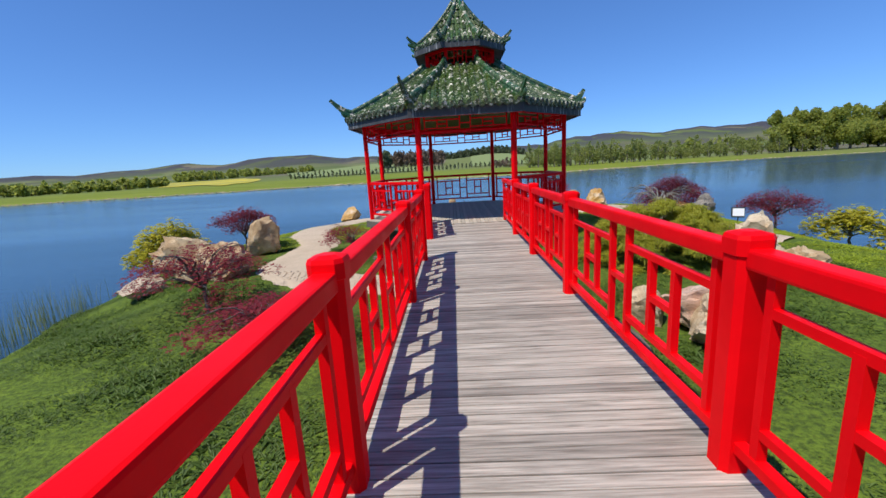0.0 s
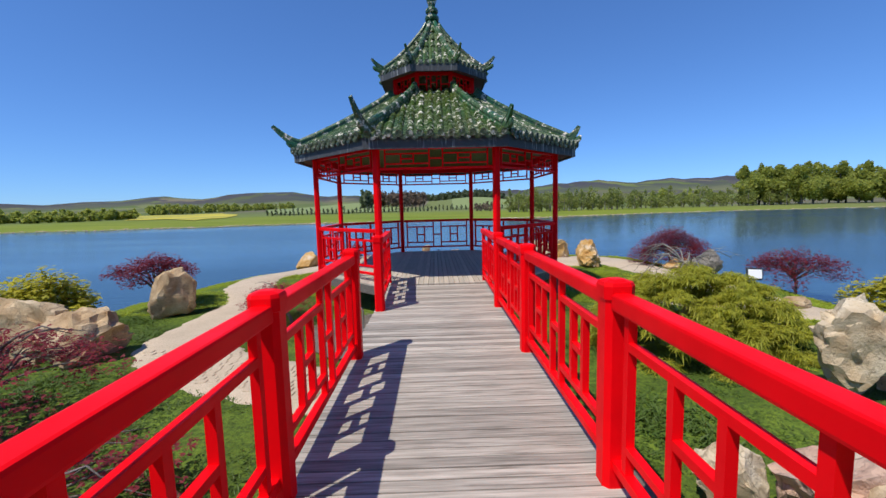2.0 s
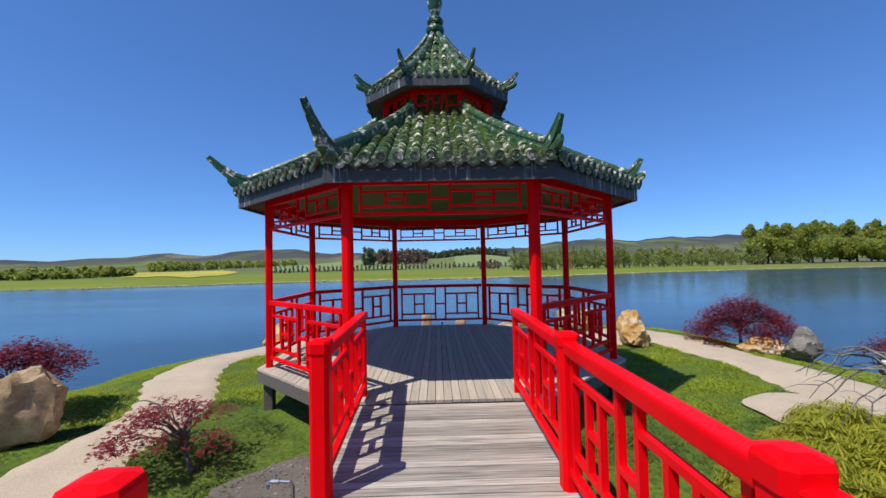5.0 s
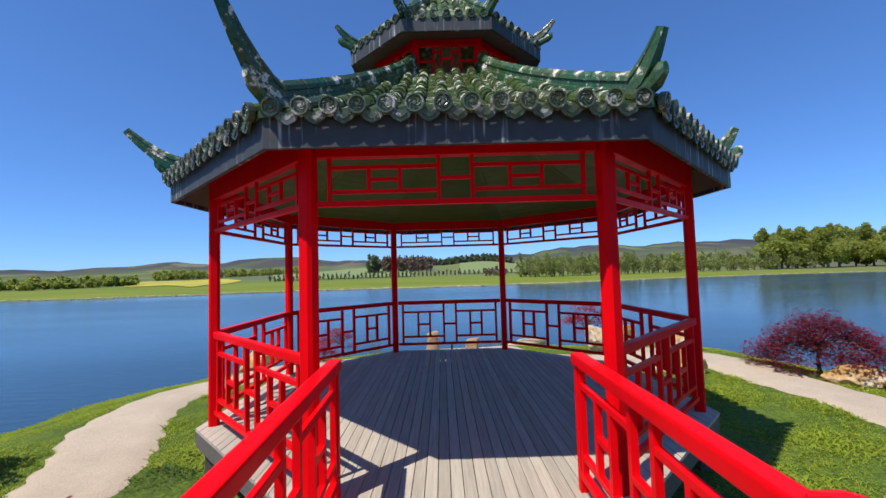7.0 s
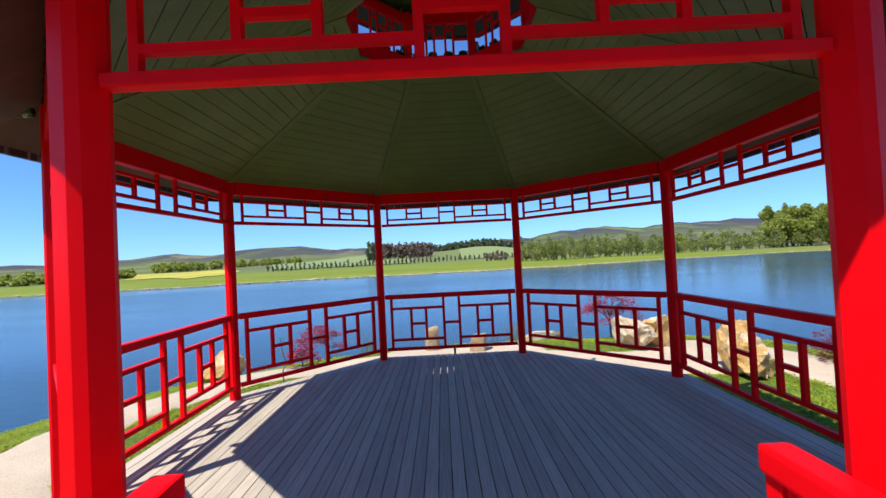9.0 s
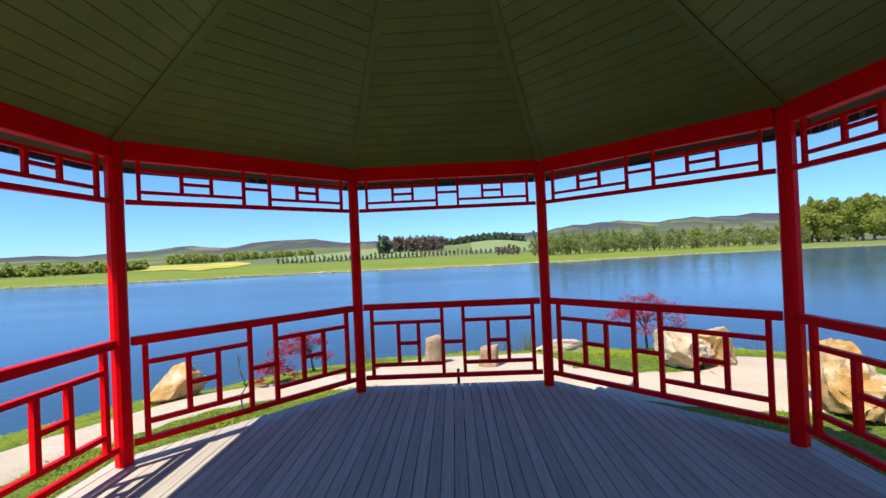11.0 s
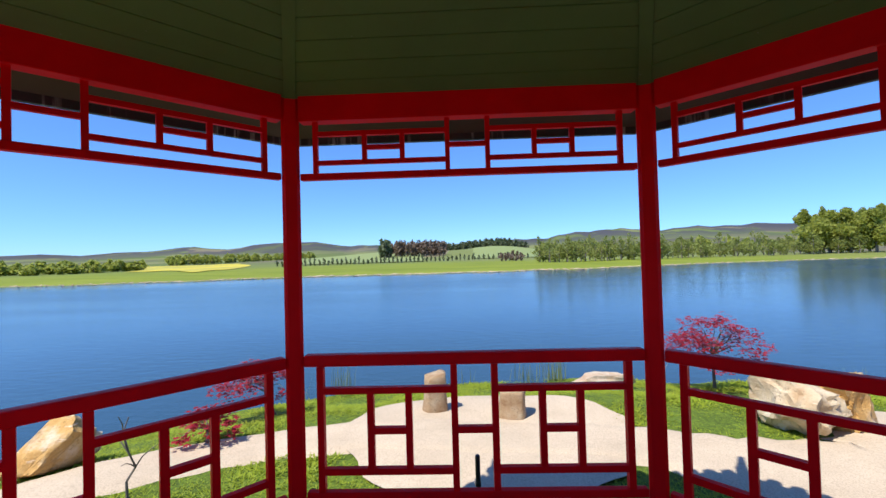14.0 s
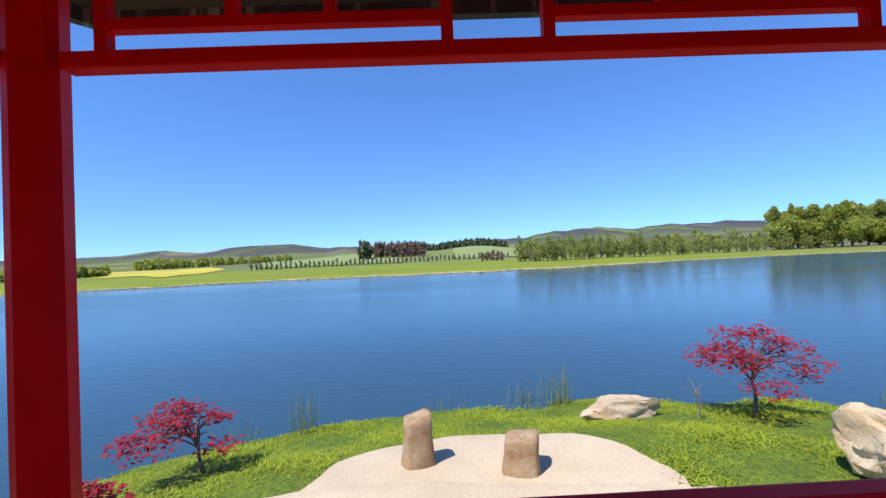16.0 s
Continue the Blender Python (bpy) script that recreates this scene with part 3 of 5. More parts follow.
for x in (-0.8, 0.0, 0.8):
    part("bearer", bar_mesh((x, -17.0, -0.16), (x, -3.05, -0.16), 0.09, 0.22, 0.006), WOOD_DARK, bridge)
for y in (-15.8, -12.4, -8.6, -4.85):
    for x in (-0.8, 0.8):
        zb = float(height(x, y)) - 0.1
        part("pile", bar_mesh((x, y, zb), (x, y, -0.27), 0.13, 0.13, 0.008), WOOD_DARK, bridge)

# ---- pavilion ----
S = 1.14
A = S * 2.41421
CORNERS = [(-S, -A), (S, -A), (A, -S), (A, S), (S, A), (-S, A), (-A, S), (-A, -S)]      # front left first, anticlockwise
pavilion = thing("pavilion", "octagonal red timber pavilion with a two-tier green tiled roof", "pavilion")


def corner(k, apothem, z):
    """Corner k of a ring of that inradius."""
    x, y = CORNERS[k % 8]
    return Vector((x / A * apothem, y / A * apothem, z))


pav_post = post_mesh(0.124, 0.0, 2.80, False)
back_post = post_mesh(0.11, 0.0, 2.80, False)
for k, (x, y) in enumerate(CORNERS):
    p = placed("post", pav_post if k < 2 else back_post, RED, pavilion)
    p.location = (x, y, 0)
    p.rotation_euler = (0, 0, radians(-22.5 + 45 * k))
for k in range(8):
    c0, c1 = corner(k, A, 0), corner(k + 1, A, 0)
    d = (c1 - c0).normalized()
    a, b = c0 + d * 0.07, c1 - d * 0.07
    part("beam", bar_mesh(a + Vector((0, 0, 2.68)), b + Vector((0, 0, 2.68)), 0.09, 0.262, 0.006), RED, pavilion)
    fr = part("frieze", bar_mesh(a + Vector((0, 0, 2.195)), b + Vector((0, 0, 2.195)), 0.05, 0.042, 0.005), RED, pavilion)
    lattice(fr, a, b, 2.21, 2.552, 0.03, 2.285, 2.472, 2.378)
    if k:
        rl = part("balustrade", bar_mesh(a + Vector((0, 0, 1.016)), b + Vector((0, 0, 1.016)), 0.075, 0.075, 0.012), RED, pavilion)
        part("bottom_rail", bar_mesh(a + Vector((0, 0, 0.16)), b + Vector((0, 0, 0.16)), 0.05, 0.05, 0.006), RED, rl)
        lattice(rl, a, b, 0.18, 0.975, 0.042, 0.31, 0.82, 0.565)

# ceiling: green lining boards from the beam up to the lantern
bm = bmesh.new()
C_LO, C_HI, ZC_LO, ZC_HI = A - 0.03, 0.86, 2.70, 3.82
rows_n = 17
for k in range(8):
    for i in range(rows_n):
        f0, f1 = i / rows_n, (i + 1) / rows_n - 0.003
        q = []
        for f, dz in ((f0, 0.0), (f1, 0.0)):
            ap, z = C_LO + (C_HI - C_LO) * f, ZC_LO + (ZC_HI - ZC_LO) * f + dz
            q.append((corner(k, ap, z), corner(k + 1, ap, z)))
        vs = [bm.verts.new(v) for v in (q[0][0], q[0][1], q[1][1], q[1][0])]
        up = [bm.verts.new(v.co + Vector((0, 0, 0.02))) for v in vs]
        bm.faces.new(vs)
        for m_ in range(4):
            n_ = (m_ + 1) % 4
            bm.faces.new((vs[n_], vs[m_], up[m_], up[n_]))
        bm.faces.new(up[::-1])
    beam(bm, corner(k, C_LO, ZC_LO - 0.008), corner(k, C_HI, ZC_HI - 0.008), 0.07, 0.018)
bmesh.ops.recalc_face_normals(bm, faces=bm.faces)
part("ceiling", bm, GREEN_PAINT, pavilion, "dark green painted board ceiling")


# roofs
def roof_profile(a_out, z_out, a_in, z_in, sag):
    def f(ap):
        t = (a_out - ap) / (a_out - a_in)
        return z_out + (z_in - z_out) * ((1 - sag) * t + sag * t * t)
    return f


def roof_skin(name, prof, a_out, a_in, steps, thick, material, parent):
    bm = bmesh.new()
    for k in range(8):
        rings = []
        for i in range(steps + 1):
            ap = a_out + (a_in - a_out) * i / steps
            z = prof(ap)
            rings.append([corner(k, ap, z), corner(k + 1, ap, z), corner(k + 1, ap, z - thick), corner(k, ap, z - thick)])
        loft(bm, rings)
    bmesh.ops.remove_doubles(bm, verts=bm.verts, dist=0.0005)
    bmesh.ops.recalc_face_normals(bm, faces=bm.faces)
    return part(name, bm, material, parent)


def cover_tile_mesh(r, length):
    bm = bmesh.new()
    segs = 6
    rings = []
    for y, rr in ((0, r * 1.06), (length, r * 0.94)):
        out = [(math.cos(math.pi * i / segs) * rr, y, math.sin(math.pi * i / segs) * rr) for i in range(segs + 1)]
        inn = [(x * 0.8, y, z * 0.8) for x, _, z in out[::-1]]
        rings.append(out + inn)
    loft(bm, rings)
    bmesh.ops.recalc_face_normals(bm, faces=bm.faces)
    me = bpy.data.meshes.new("cover_tile")
    bm.to_mesh(me)
    bm.free()
    me.materials.append(TILE)
    return me


def disc_mesh(r):
    """Round end tile with a raised rim and boss."""
    bm = bmesh.new()
    prof = [(0.0, -0.020), (r * 0.2, -0.019), (r * 0.26, -0.014), (r * 0.74, -0.014), (r * 0.80, -0.025), (r * 0.97, -0.025), (r * 1.02, 0.02)]
    for j in range(6):
        t0 = j * 1.047
        pts = [(math.cos(t0 + q * 0.5) * r * (0.34 + 0.13 * q), -0.018, math.sin(t0 + q * 0.5) * r * (0.34 + 0.13 * q)) for q in range(3)]
        tube(bm, pts, [0.0045, 0.006, 0.004], 4)
    rings = [[(math.cos(2 * math.pi * i / 14) * max(q, 0.002), y, math.sin(2 * math.pi * i / 14) * max(q, 0.002)) for i in range(14)] for q, y in prof]
    loft(bm, rings)
    bmesh.ops.recalc_face_normals(bm, faces=bm.faces)
    me = bpy.data.meshes.new("end_tile")
    bm.to_mesh(me)
    bm.free()
    me.materials.append(TILE_PALE)
    return me


def drip_mesh(w, h):
    """Pointed drip tile that hangs between two end discs."""
    bm = bmesh.new()
    pts = [(-w, 0.045), (-w * 0.97, -h * 0.30), (-w * 0.62, -h * 0.72), (0, -h), (w * 0.62, -h * 0.72), (w * 0.97, -h * 0.30), (w, 0.045), (w * 0.5, 0.005), (0, -0.012), (-w * 0.5, 0.005)]
    loft(bm, [[(x, -0.012, z) for x, z in pts], [(x * 0.96, 0.012, z * 0.97) for x, z in pts]])
    inner = [(x * 0.6, z * 0.55 - h * 0.16) for x, z in pts[1:6]]
    loft(bm, [[(x, -0.012, z) for x, z in inner], [(x * 0.8, -0.020, z * 0.9 - h * 0.04) for x, z in inner]])
    bmesh.ops.recalc_face_normals(bm, faces=bm.faces)
    me = bpy.data.meshes.new("drip_tile")
    bm.to_mesh(me)
    bm.free()
    me.materials.append(TILE_PALE)
    return me


def merge_into(name, pieces, material, parent, label):
    """Many copies of small meshes as one mesh."""
    verts, faces, base = [], [], 0
    for me, m in pieces:
        co = np.empty(len(me.vertices) * 3)
        me.vertices.foreach_get("co", co)
        co = co.reshape(-1, 3) @ np.array(m.to_3x3()).T + np.array(m.translation)
        verts.append(co)
        faces += [tuple(v + base for v in p.vertices) for p in me.polygons]
        base += len(co)
    ob = from_arrays(name, np.concatenate(verts), faces, material, parent, label)
    ob["kind"] = "stuff"
    return ob


def tile_roof(roof, prof, a_out, a_in, rows, r, length, single_faces):
    tile, disc, drip = cover_tile_mesh(r, length * 1.08), disc_mesh(r * 1.12), drip_mesh(r * 1.42, r * 1.5)
    loose = {"cover_tile": [], "end_tile": [], "drip_tile": []}
    half = a_out * 0.41421
    rnd = random.Random(5)
    for k in range(8):
        ang = radians(45 * k)
        turn = Matrix.Rotation(ang, 4, "Z")
        for i in range(rows):
            x = -half + (i + 0.5) * 2 * half / rows
            ap_top = max(a_in, abs(x) / 0.41421 + 0.05)
            ap = a_out + 0.03
            first = True
            while ap > ap_top:
                nx_ap = ap - length * 0.9
                z, z2 = prof(ap), prof(max(nx_ap, a_in))
                slope = math.atan2(z2 - z, ap - max(nx_ap, a_in))
                m = turn @ Matrix.Translation((x, -ap, z + 0.008)) @ Matrix.Rotation(slope + rnd.uniform(-0.02, 0.02), 4, "X") @ Matrix.Rotation(rnd.uniform(-0.03, 0.03), 4, "Z")
                todo = [("cover_tile", tile, m)]
                if first:
                    todo.append(("end_tile", disc, turn @ Matrix.Translation((x, -ap - 0.005, z + r * 0.35)) @ Matrix.Rotation(rnd.uniform(0.05, 0.2), 4, "X") @ Matrix.Rotation(rnd.uniform(0, 6), 4, "Y")))
                    if i < rows - 1:
                        todo.append(("drip_tile", drip, turn @ Matrix.Translation((x + half / rows, -ap + 0.004, z - 0.012)) @ Matrix.Rotation(0.12 + rnd.uniform(-0.04, 0.06), 4, "X")))
                for nm, me, mm in todo:
                    if k in single_faces:
                        o = placed(nm, me, TILE, roof)
                        o.matrix_basis = mm
                    else:
                        loose[nm].append((me, mm))
                first = False
                ap = nx_ap
    if loose["cover_tile"]:
        merge_into("cover_tiles", loose["cover_tile"], TILE_LOOSE, roof, "mossy green barrel tiles")
        merge_into("end_tiles", loose["end_tile"], TILE_LOOSE, roof, "round embossed end tiles")
        merge_into("drip_tiles", loose["drip_tile"], TILE_LOOSE, roof, "pointed embossed drip tiles")


TILE_LOOSE = glazed("green_glazed_tile_rows", (0.055, 0.115, 0.026), (0.50, 0.48, 0.38), 0.575, False)


def hip(parent, k, prof, a_out, a_in, w, h, horn_out, horn_up):
    """Ridge along a hip: stepped capping tiles ending in a raised horn."""
    bm = bmesh.new()
    dirn = corner(k, 1.0, 0)
    R = dirn.length
    dirn = dirn.normalized()
    side = Vector((-dirn.y, dirn.x, 0))
    n_ = 9
    line = []
    for i in range(n_ + 1):
        ap = a_in + (a_out - a_in) * i / n_
        lift = h * (0.5 if i else 0.7)
        line.append((ap * R, prof(ap) + lift))
    x0, z0 = line[-1]
    for t in (0.25, 0.5, 0.75, 1.0):
        line.append((x0 + horn_out * t, z0 + horn_up * t ** 1.55))
    rings = []
    for i, (rr, z) in enumerate(line):
        taper = 1.0 if i <= n_ else 1.0 - 0.62 * (i - n_) / 4
        j = max(i - 1, 0), min(i + 1, len(line) - 1)
        d = Vector((line[j[1]][0] - line[j[0]][0], 0, line[j[1]][1] - line[j[0]][1])).normalized()
        nr, nz = -d.z, d.x
        prof_pts = [(-0.5, -0.6), (-0.5, -0.15), (-0.4, -0.1), (-0.4, 0.12), (-0.5, 0.17), (-0.46, 0.34), (-0.25, 0.55), (0.25, 0.55), (0.46, 0.34), (0.5, 0.17), (0.4, 0.12), (0.4, -0.1), (0.5, -0.15), (0.5, -0.6)]
        rings.append([dirn * (rr + nr * b * h * taper) + side * (a * w * taper) + Vector((0, 0, z + nz * b * h * taper)) for a, b in prof_pts])
    loft(bm, rings)
    bmesh.ops.recalc_face_normals(bm, faces=bm.faces)
    ridge = part("hip_ridge", bm, TILE_RIDGE, parent)
    # joint collars between capping tiles
    for i in range(1, n_ + 1):
        bm = bmesh.new()
        ctr = [sum((v for v in rings[i]), Vector()) / len(rings[i])][0]
        nxt = (rings[i + 1][7] - rings[i][7]).normalized() * 0.012
        loft(bm, [[ctr + (v - ctr) * 1.035 - nxt for v in rings[i]], [ctr + (v - ctr) * 1.035 + nxt for v in rings[i]]])
        bmesh.ops.recalc_face_normals(bm, faces=bm.faces)
        part("tile_joint", bm, TILE_PALE, parent)
    # carved beast head under the horn
    bm = bmesh.new()
    c0 = dirn * (x0 + horn_out * 0.08) + Vector((0, 0, z0 - h * 0.55))
    rr_ = []
    for s, sc, dz in ((-0.9, 0.8, -0.1), (-0.3, 1.0, -0.1), (0.2, 1.05, 0.05), (0.55, 0.8, 0.16), (0.8, 0.95, 0.28), (0.98, 0.55, 0.36)):
        rr_.append([c0 + dirn * (s * 0.26) + side * (math.cos(t) * w * 0.42 * sc) + Vector((0, 0, dz * horn_up + math.sin(t) * h * 0.5 * sc)) for t in (2 * math.pi * q / 10 for q in range(10))])
    loft(bm, rr_)
    bmesh.ops.recalc_face_normals(bm, faces=bm.faces)
    part("horn_base", bm, TILE_RIDGE, parent)


LA_OUT, LA_IN = 3.18, 0.98
low_prof = roof_profile(LA_OUT, 2.765, LA_IN, 4.10, 0.22)
lower = roof_skin("lower_roof", low_prof, LA_OUT, LA_IN, 8, 0.05, TILE_LOOSE, pavilion)
lower["label"] = "broad mossy green glazed tile roof"
UA_OUT, UA_IN = 1.23, 0.10
up_prof = roof_profile(UA_OUT, 4.65, UA_IN, 5.90, 0.36)
upper = roof_skin("upper_roof", up_prof, UA_OUT, UA_IN, 8, 0.04, TILE_LOOSE, pavilion)
upper["label"] = "small pointed green glazed tile roof"


def fascia_ring(a_out, z_lo, z_hi, thick, parent):
    for k in range(8):
        bm = bmesh.new()
        loft(bm, [[corner(j, a_out, z_lo), corner(j, a_out, z_hi), corner(j, a_out - thick, z_hi), corner(j, a_out - thick, z_lo)] for j in (k, k + 1)])
        bmesh.ops.recalc_face_normals(bm, faces=bm.faces)
        part("fascia", bm, FASCIA, parent)


fascia_ring(3.155, 2.512, 2.74, 0.035, lower)
fascia_ring(1.27, 4.45, 4.60, 0.03, upper)
for nm, a0, z0, a1, z1, mt, par in (("soffit", 3.118, 2.56, A + 0.05, 2.83, SOFFIT, lower), ("soffit", 1.235, 4.465, 0.95, 4.53, SOFFIT, upper)):
    for k in range(8):
        bm = bmesh.new()
        loft(bm, [[corner(j, a0, z0), corner(j, a0, z0 + 0.015), corner(j, a1, z1 + 0.015), corner(j, a1, z1)] for j in (k, k + 1)])
        bmesh.ops.recalc_face_normals(bm, faces=bm.faces)
        part(nm, bm, mt, par)
for k in range(8):
    out_, up_ = {0: (0.47, 0.43), 1: (0.26, 0.29), 2: (0.22, 0.25), 7: (0.56, 0.36)}.get(k, (0.36, 0.27))      # some horns are broken short
    hip(lower, k, low_prof, LA_OUT - 0.16, LA_IN + 0.02, 0.12, 0.18, out_, up_)
    hip(upper, k, up_prof, UA_OUT - 0.06, UA_IN + 0.03, 0.09, 0.12, 0.30, 0.21)

# lantern between the roofs
LW = 0.93
for k in range(8):
    c0, c1 = corner(k, LW, 0), corner(k + 1, LW, 0)
    d = (c1 - c0).normalized()
    part("lantern_post", bar_mesh(c0 + Vector((0, 0, 3.80)), c0 + Vector((0, 0, 4.60)), 0.09, 0.09, 0.005), RED, pavilion)
    a, b = c0 + d * 0.045, c1 - d * 0.045
    wl = part("lantern_panel", bar_mesh(a + Vector((0, 0, 3.93)), b + Vector((0, 0, 3.93)), 0.05, 0.24, 0.004), RED, pavilion)
    part("top_rail", bar_mesh(a + Vector((0, 0, 4.515)), b + Vector((0, 0, 4.515)), 0.05, 0.12, 0.004), RED, wl)
    for u in (0.26, 0.40, 0.60, 0.74):
        part("bar", bar_mesh(a + (b - a) * u + Vector((0, 0, 4.04)), a + (b - a) * u + Vector((0, 0, 4.46)), 0.022, 0.022, 0, (1, 0.3, 0)), RED, wl)
    for u0, u1, z in ((0, 0.26, 4.26), (0.40, 0.60, 4.30), (0.74, 1, 4.26), (0.26, 0.40, 4.38), (0.60, 0.74, 4.38)):
        part("bar", bar_mesh(a + (b - a) * u0 + Vector((0, 0, z)), a + (b - a) * u1 + Vector((0, 0, z)), 0.022, 0.022), RED, wl)

# finial
bm = bmesh.new()
prof = [(0.17, 5.86), (0.18, 5.93), (0.12, 5.97), (0.11, 6.0), (0.165, 6.03), (0.18, 6.08), (0.165, 6.13), (0.105, 6.16), (0.10, 6.19), (0.15, 6.22), (0.16, 6.27), (0.14, 6.31), (0.085, 6.34), (0.085, 6.40), (0.12, 6.50), (0.145, 6.62), (0.13, 6.74), (0.075, 6.86), (0.045, 6.98), (0.01, 7.08)]
loft(bm, [[(math.cos(2 * math.pi * i / 16) * r, math.sin(2 * math.pi * i / 16) * r, z) for i in range(16)] for r, z in prof])
bmesh.ops.recalc_face_normals(bm, faces=bm.faces)
part("finial", bm, TILE_RIDGE, upper, "ringed dark green glazed finial")

# deck frame: skirt and stumps
for k in range(8):
    c0, c1 = corner(k, 2.90, -0.12), corner(k + 1, 2.90, -0.12)
    part("deck_skirt", bar_mesh(c0, c1, 0.04, 0.17, 0.004), WOOD_DARK, pavilion)
    c0 = corner(k, 2.75, 0)
    zb = float(height(c0.x, c0.y)) - 0.1
    part("stump", bar_mesh((c0.x, c0.y, zb), (c0.x, c0.y, -0.2), 0.14, 0.14, 0.008), WOOD_DARK, pavilion)
for y in (-1.9, -0.65, 0.65, 1.9):
    hw = min(2.8, 2.9 * 1.41421 - abs(y) - 0.2)
    part("joist", bar_mesh((-hw, y, -0.13), (hw, y, -0.13), 0.07, 0.17, 0.004), WOOD_DARK, pavilion)


# ---- boulders ----
def boulder(at, size, material, label, seed, turn=0.0, facet=0.35, tilt=0.0, sink=0.12, crag=1.0):
    """A weathered rock: a ball cut by planes, then roughened. size: width, depth, height."""
    bm = bmesh.new()
    bmesh.ops.create_icosphere(bm, subdivisions=4, radius=1.0)
    rnd = random.Random(seed)
    cuts = []
    for _ in range(14):
        v = Vector((rnd.gauss(0, 1), rnd.gauss(0, 1), rnd.gauss(0, 0.8))).normalized()
        cuts.append((v, rnd.uniform(0.95 - facet, 0.9)))
    for v in bm.verts:
        p = v.co.copy()
        for nrm, lim in cuts:
            e = p.dot(nrm) - lim
            if e > 0:
                p -= nrm * e
        q = p * 1.6 + Vector((seed * 3.1, 0, 0))
        p *= 1 + 0.12 * noise.noise(q) + crag * (0.08 - 0.22 * abs(noise.noise(q * 1.7 + Vector((0, 5, 0)))) + 0.05 * noise.noise(q * 4.1) + 0.028 * noise.noise(q * 9))
        v.co = p
    m = Matrix.Rotation(turn, 4, "Z") @ Matrix.Rotation(tilt, 4, "Y") @ Matrix.Diagonal((size[0] / 1.75, size[1] / 1.75, size[2] / 1.7, 1))
    bmesh.ops.transform(bm, matrix=m, verts=bm.verts)
    low = min(v.co.z for v in bm.verts)
    bmesh.ops.translate(bm, verts=bm.verts, vec=(0, 0, -low))
    for f in bm.faces:
        f.smooth = True
    ob = part("boulder", bm, material)
    ob.data.set_sharp_from_angle(angle=radians(33))
    ob.location = (at[0], at[1], float(height(*at)) - sink * size[2])
    return tagged(ob, label, "boulder")


boulder((-5.45, -2.25), (0.74, 0.70, 0.98), ROCK_TAN, "upright tan sandstone boulder on the lawn", 1, 0.4, 0.5, 0.25, 0.12, 1.6)
boulder((-5.1, -4.85), (1.1, 0.9, 0.72), ROCK_TAN, "rugged tan boulder in a lakeside rock group", 2, 0.3, 0.5, 0, 0.12, 2.0)
boulder((-5.95, -4.65), (1.25, 0.8, 0.80), ROCK_TAN, "long craggy tan boulder in a rock group", 3, 0.1, 0.5, 0.25, 0.12, 2.2)
boulder((-6.85, -5.0), (0.9, 0.7, 0.5), ROCK_PALE, "low pale boulder near the water", 4, 0.8, 0.5, 0, 0.12, 2.0)
boulder((-4.9, 4.85), (1.1, 0.75, 0.56), ROCK_ORANGE, "sloping orange and white boulder above the lake", 6, 0.9, 0.5, -0.3)
boulder((5.25, 3.45), (1.0, 0.85, 0.88), ROCK_ORANGE, "peaked orange sandstone boulder beside the path", 7, 1.2, 0.45, 0.1, 0.12, 1.7)
boulder((4.25, 5.62), (0.85, 0.85, 0.74), ROCK_CREAM, "large rounded cream boulder beside an orange one", 8, -0.25, 0.4, 0, 0.12, 1.5)
boulder((4.85, 5.68), (0.95, 0.8, 0.76), ROCK_ORANGE, "cracked orange boulder leaning on a cream one", 18, 0.6, 0.4, 0, 0.12, 1.7)
boulder((2.75, 8.35), (1.3, 0.6, 0.36), ROCK_PALE, "flat pale boulder on the shore", 9, 0.05, 0.4)
boulder((8.35, 1.75), (0.85, 0.7, 0.75), ROCK_GREY, "dark grey craggy boulder at the water's edge", 10, 0.4, 0.55, -0.3, 0.12, 1.6)
boulder((7.75, 2.05), (0.95, 0.6, 0.36), ROCK_ORANGE, "low orange boulder beside a dark one", 11, -0.4)
boulder((4.2, -6.7), (0.75, 0.70, 0.8), ROCK_CREAM, "pitted pale limestone boulder standing in grass", 12, 0.9, 0.5, 0, 0.12, 2.6)
boulder((4.8, -6.75), (0.7, 0.6, 0.45), ROCK_TAN, "broken tan boulder with hollows", 13, 0.2, 0.5, 0, 0.12, 2.8)
boulder((1.9, -8.1), (0.55, 0.6, 0.58), ROCK_CREAM, "pointed cream boulder beside the footbridge", 14, 0.15, 0.6, 0.2, 0.12, 1.5)
boulder((2.35, -8.35), (0.75, 0.75, 0.55), ROCK_PINK, "flat-faced pink boulder between cream ones", 15, 0.5, 0.55, 0.1, 0.12, 1.3)
boulder((2.3, -8.95), (0.85, 0.9, 0.48), ROCK_CREAM, "low cracked cream boulder beside the footbridge", 16, 1.1, 0.5, 0, 0.12, 1.7)
boulder((6.7, -3.2), (0.55, 0.35, 0.24), ROCK_TAN, "small tan rock on the gravel path", 17, 0.3)


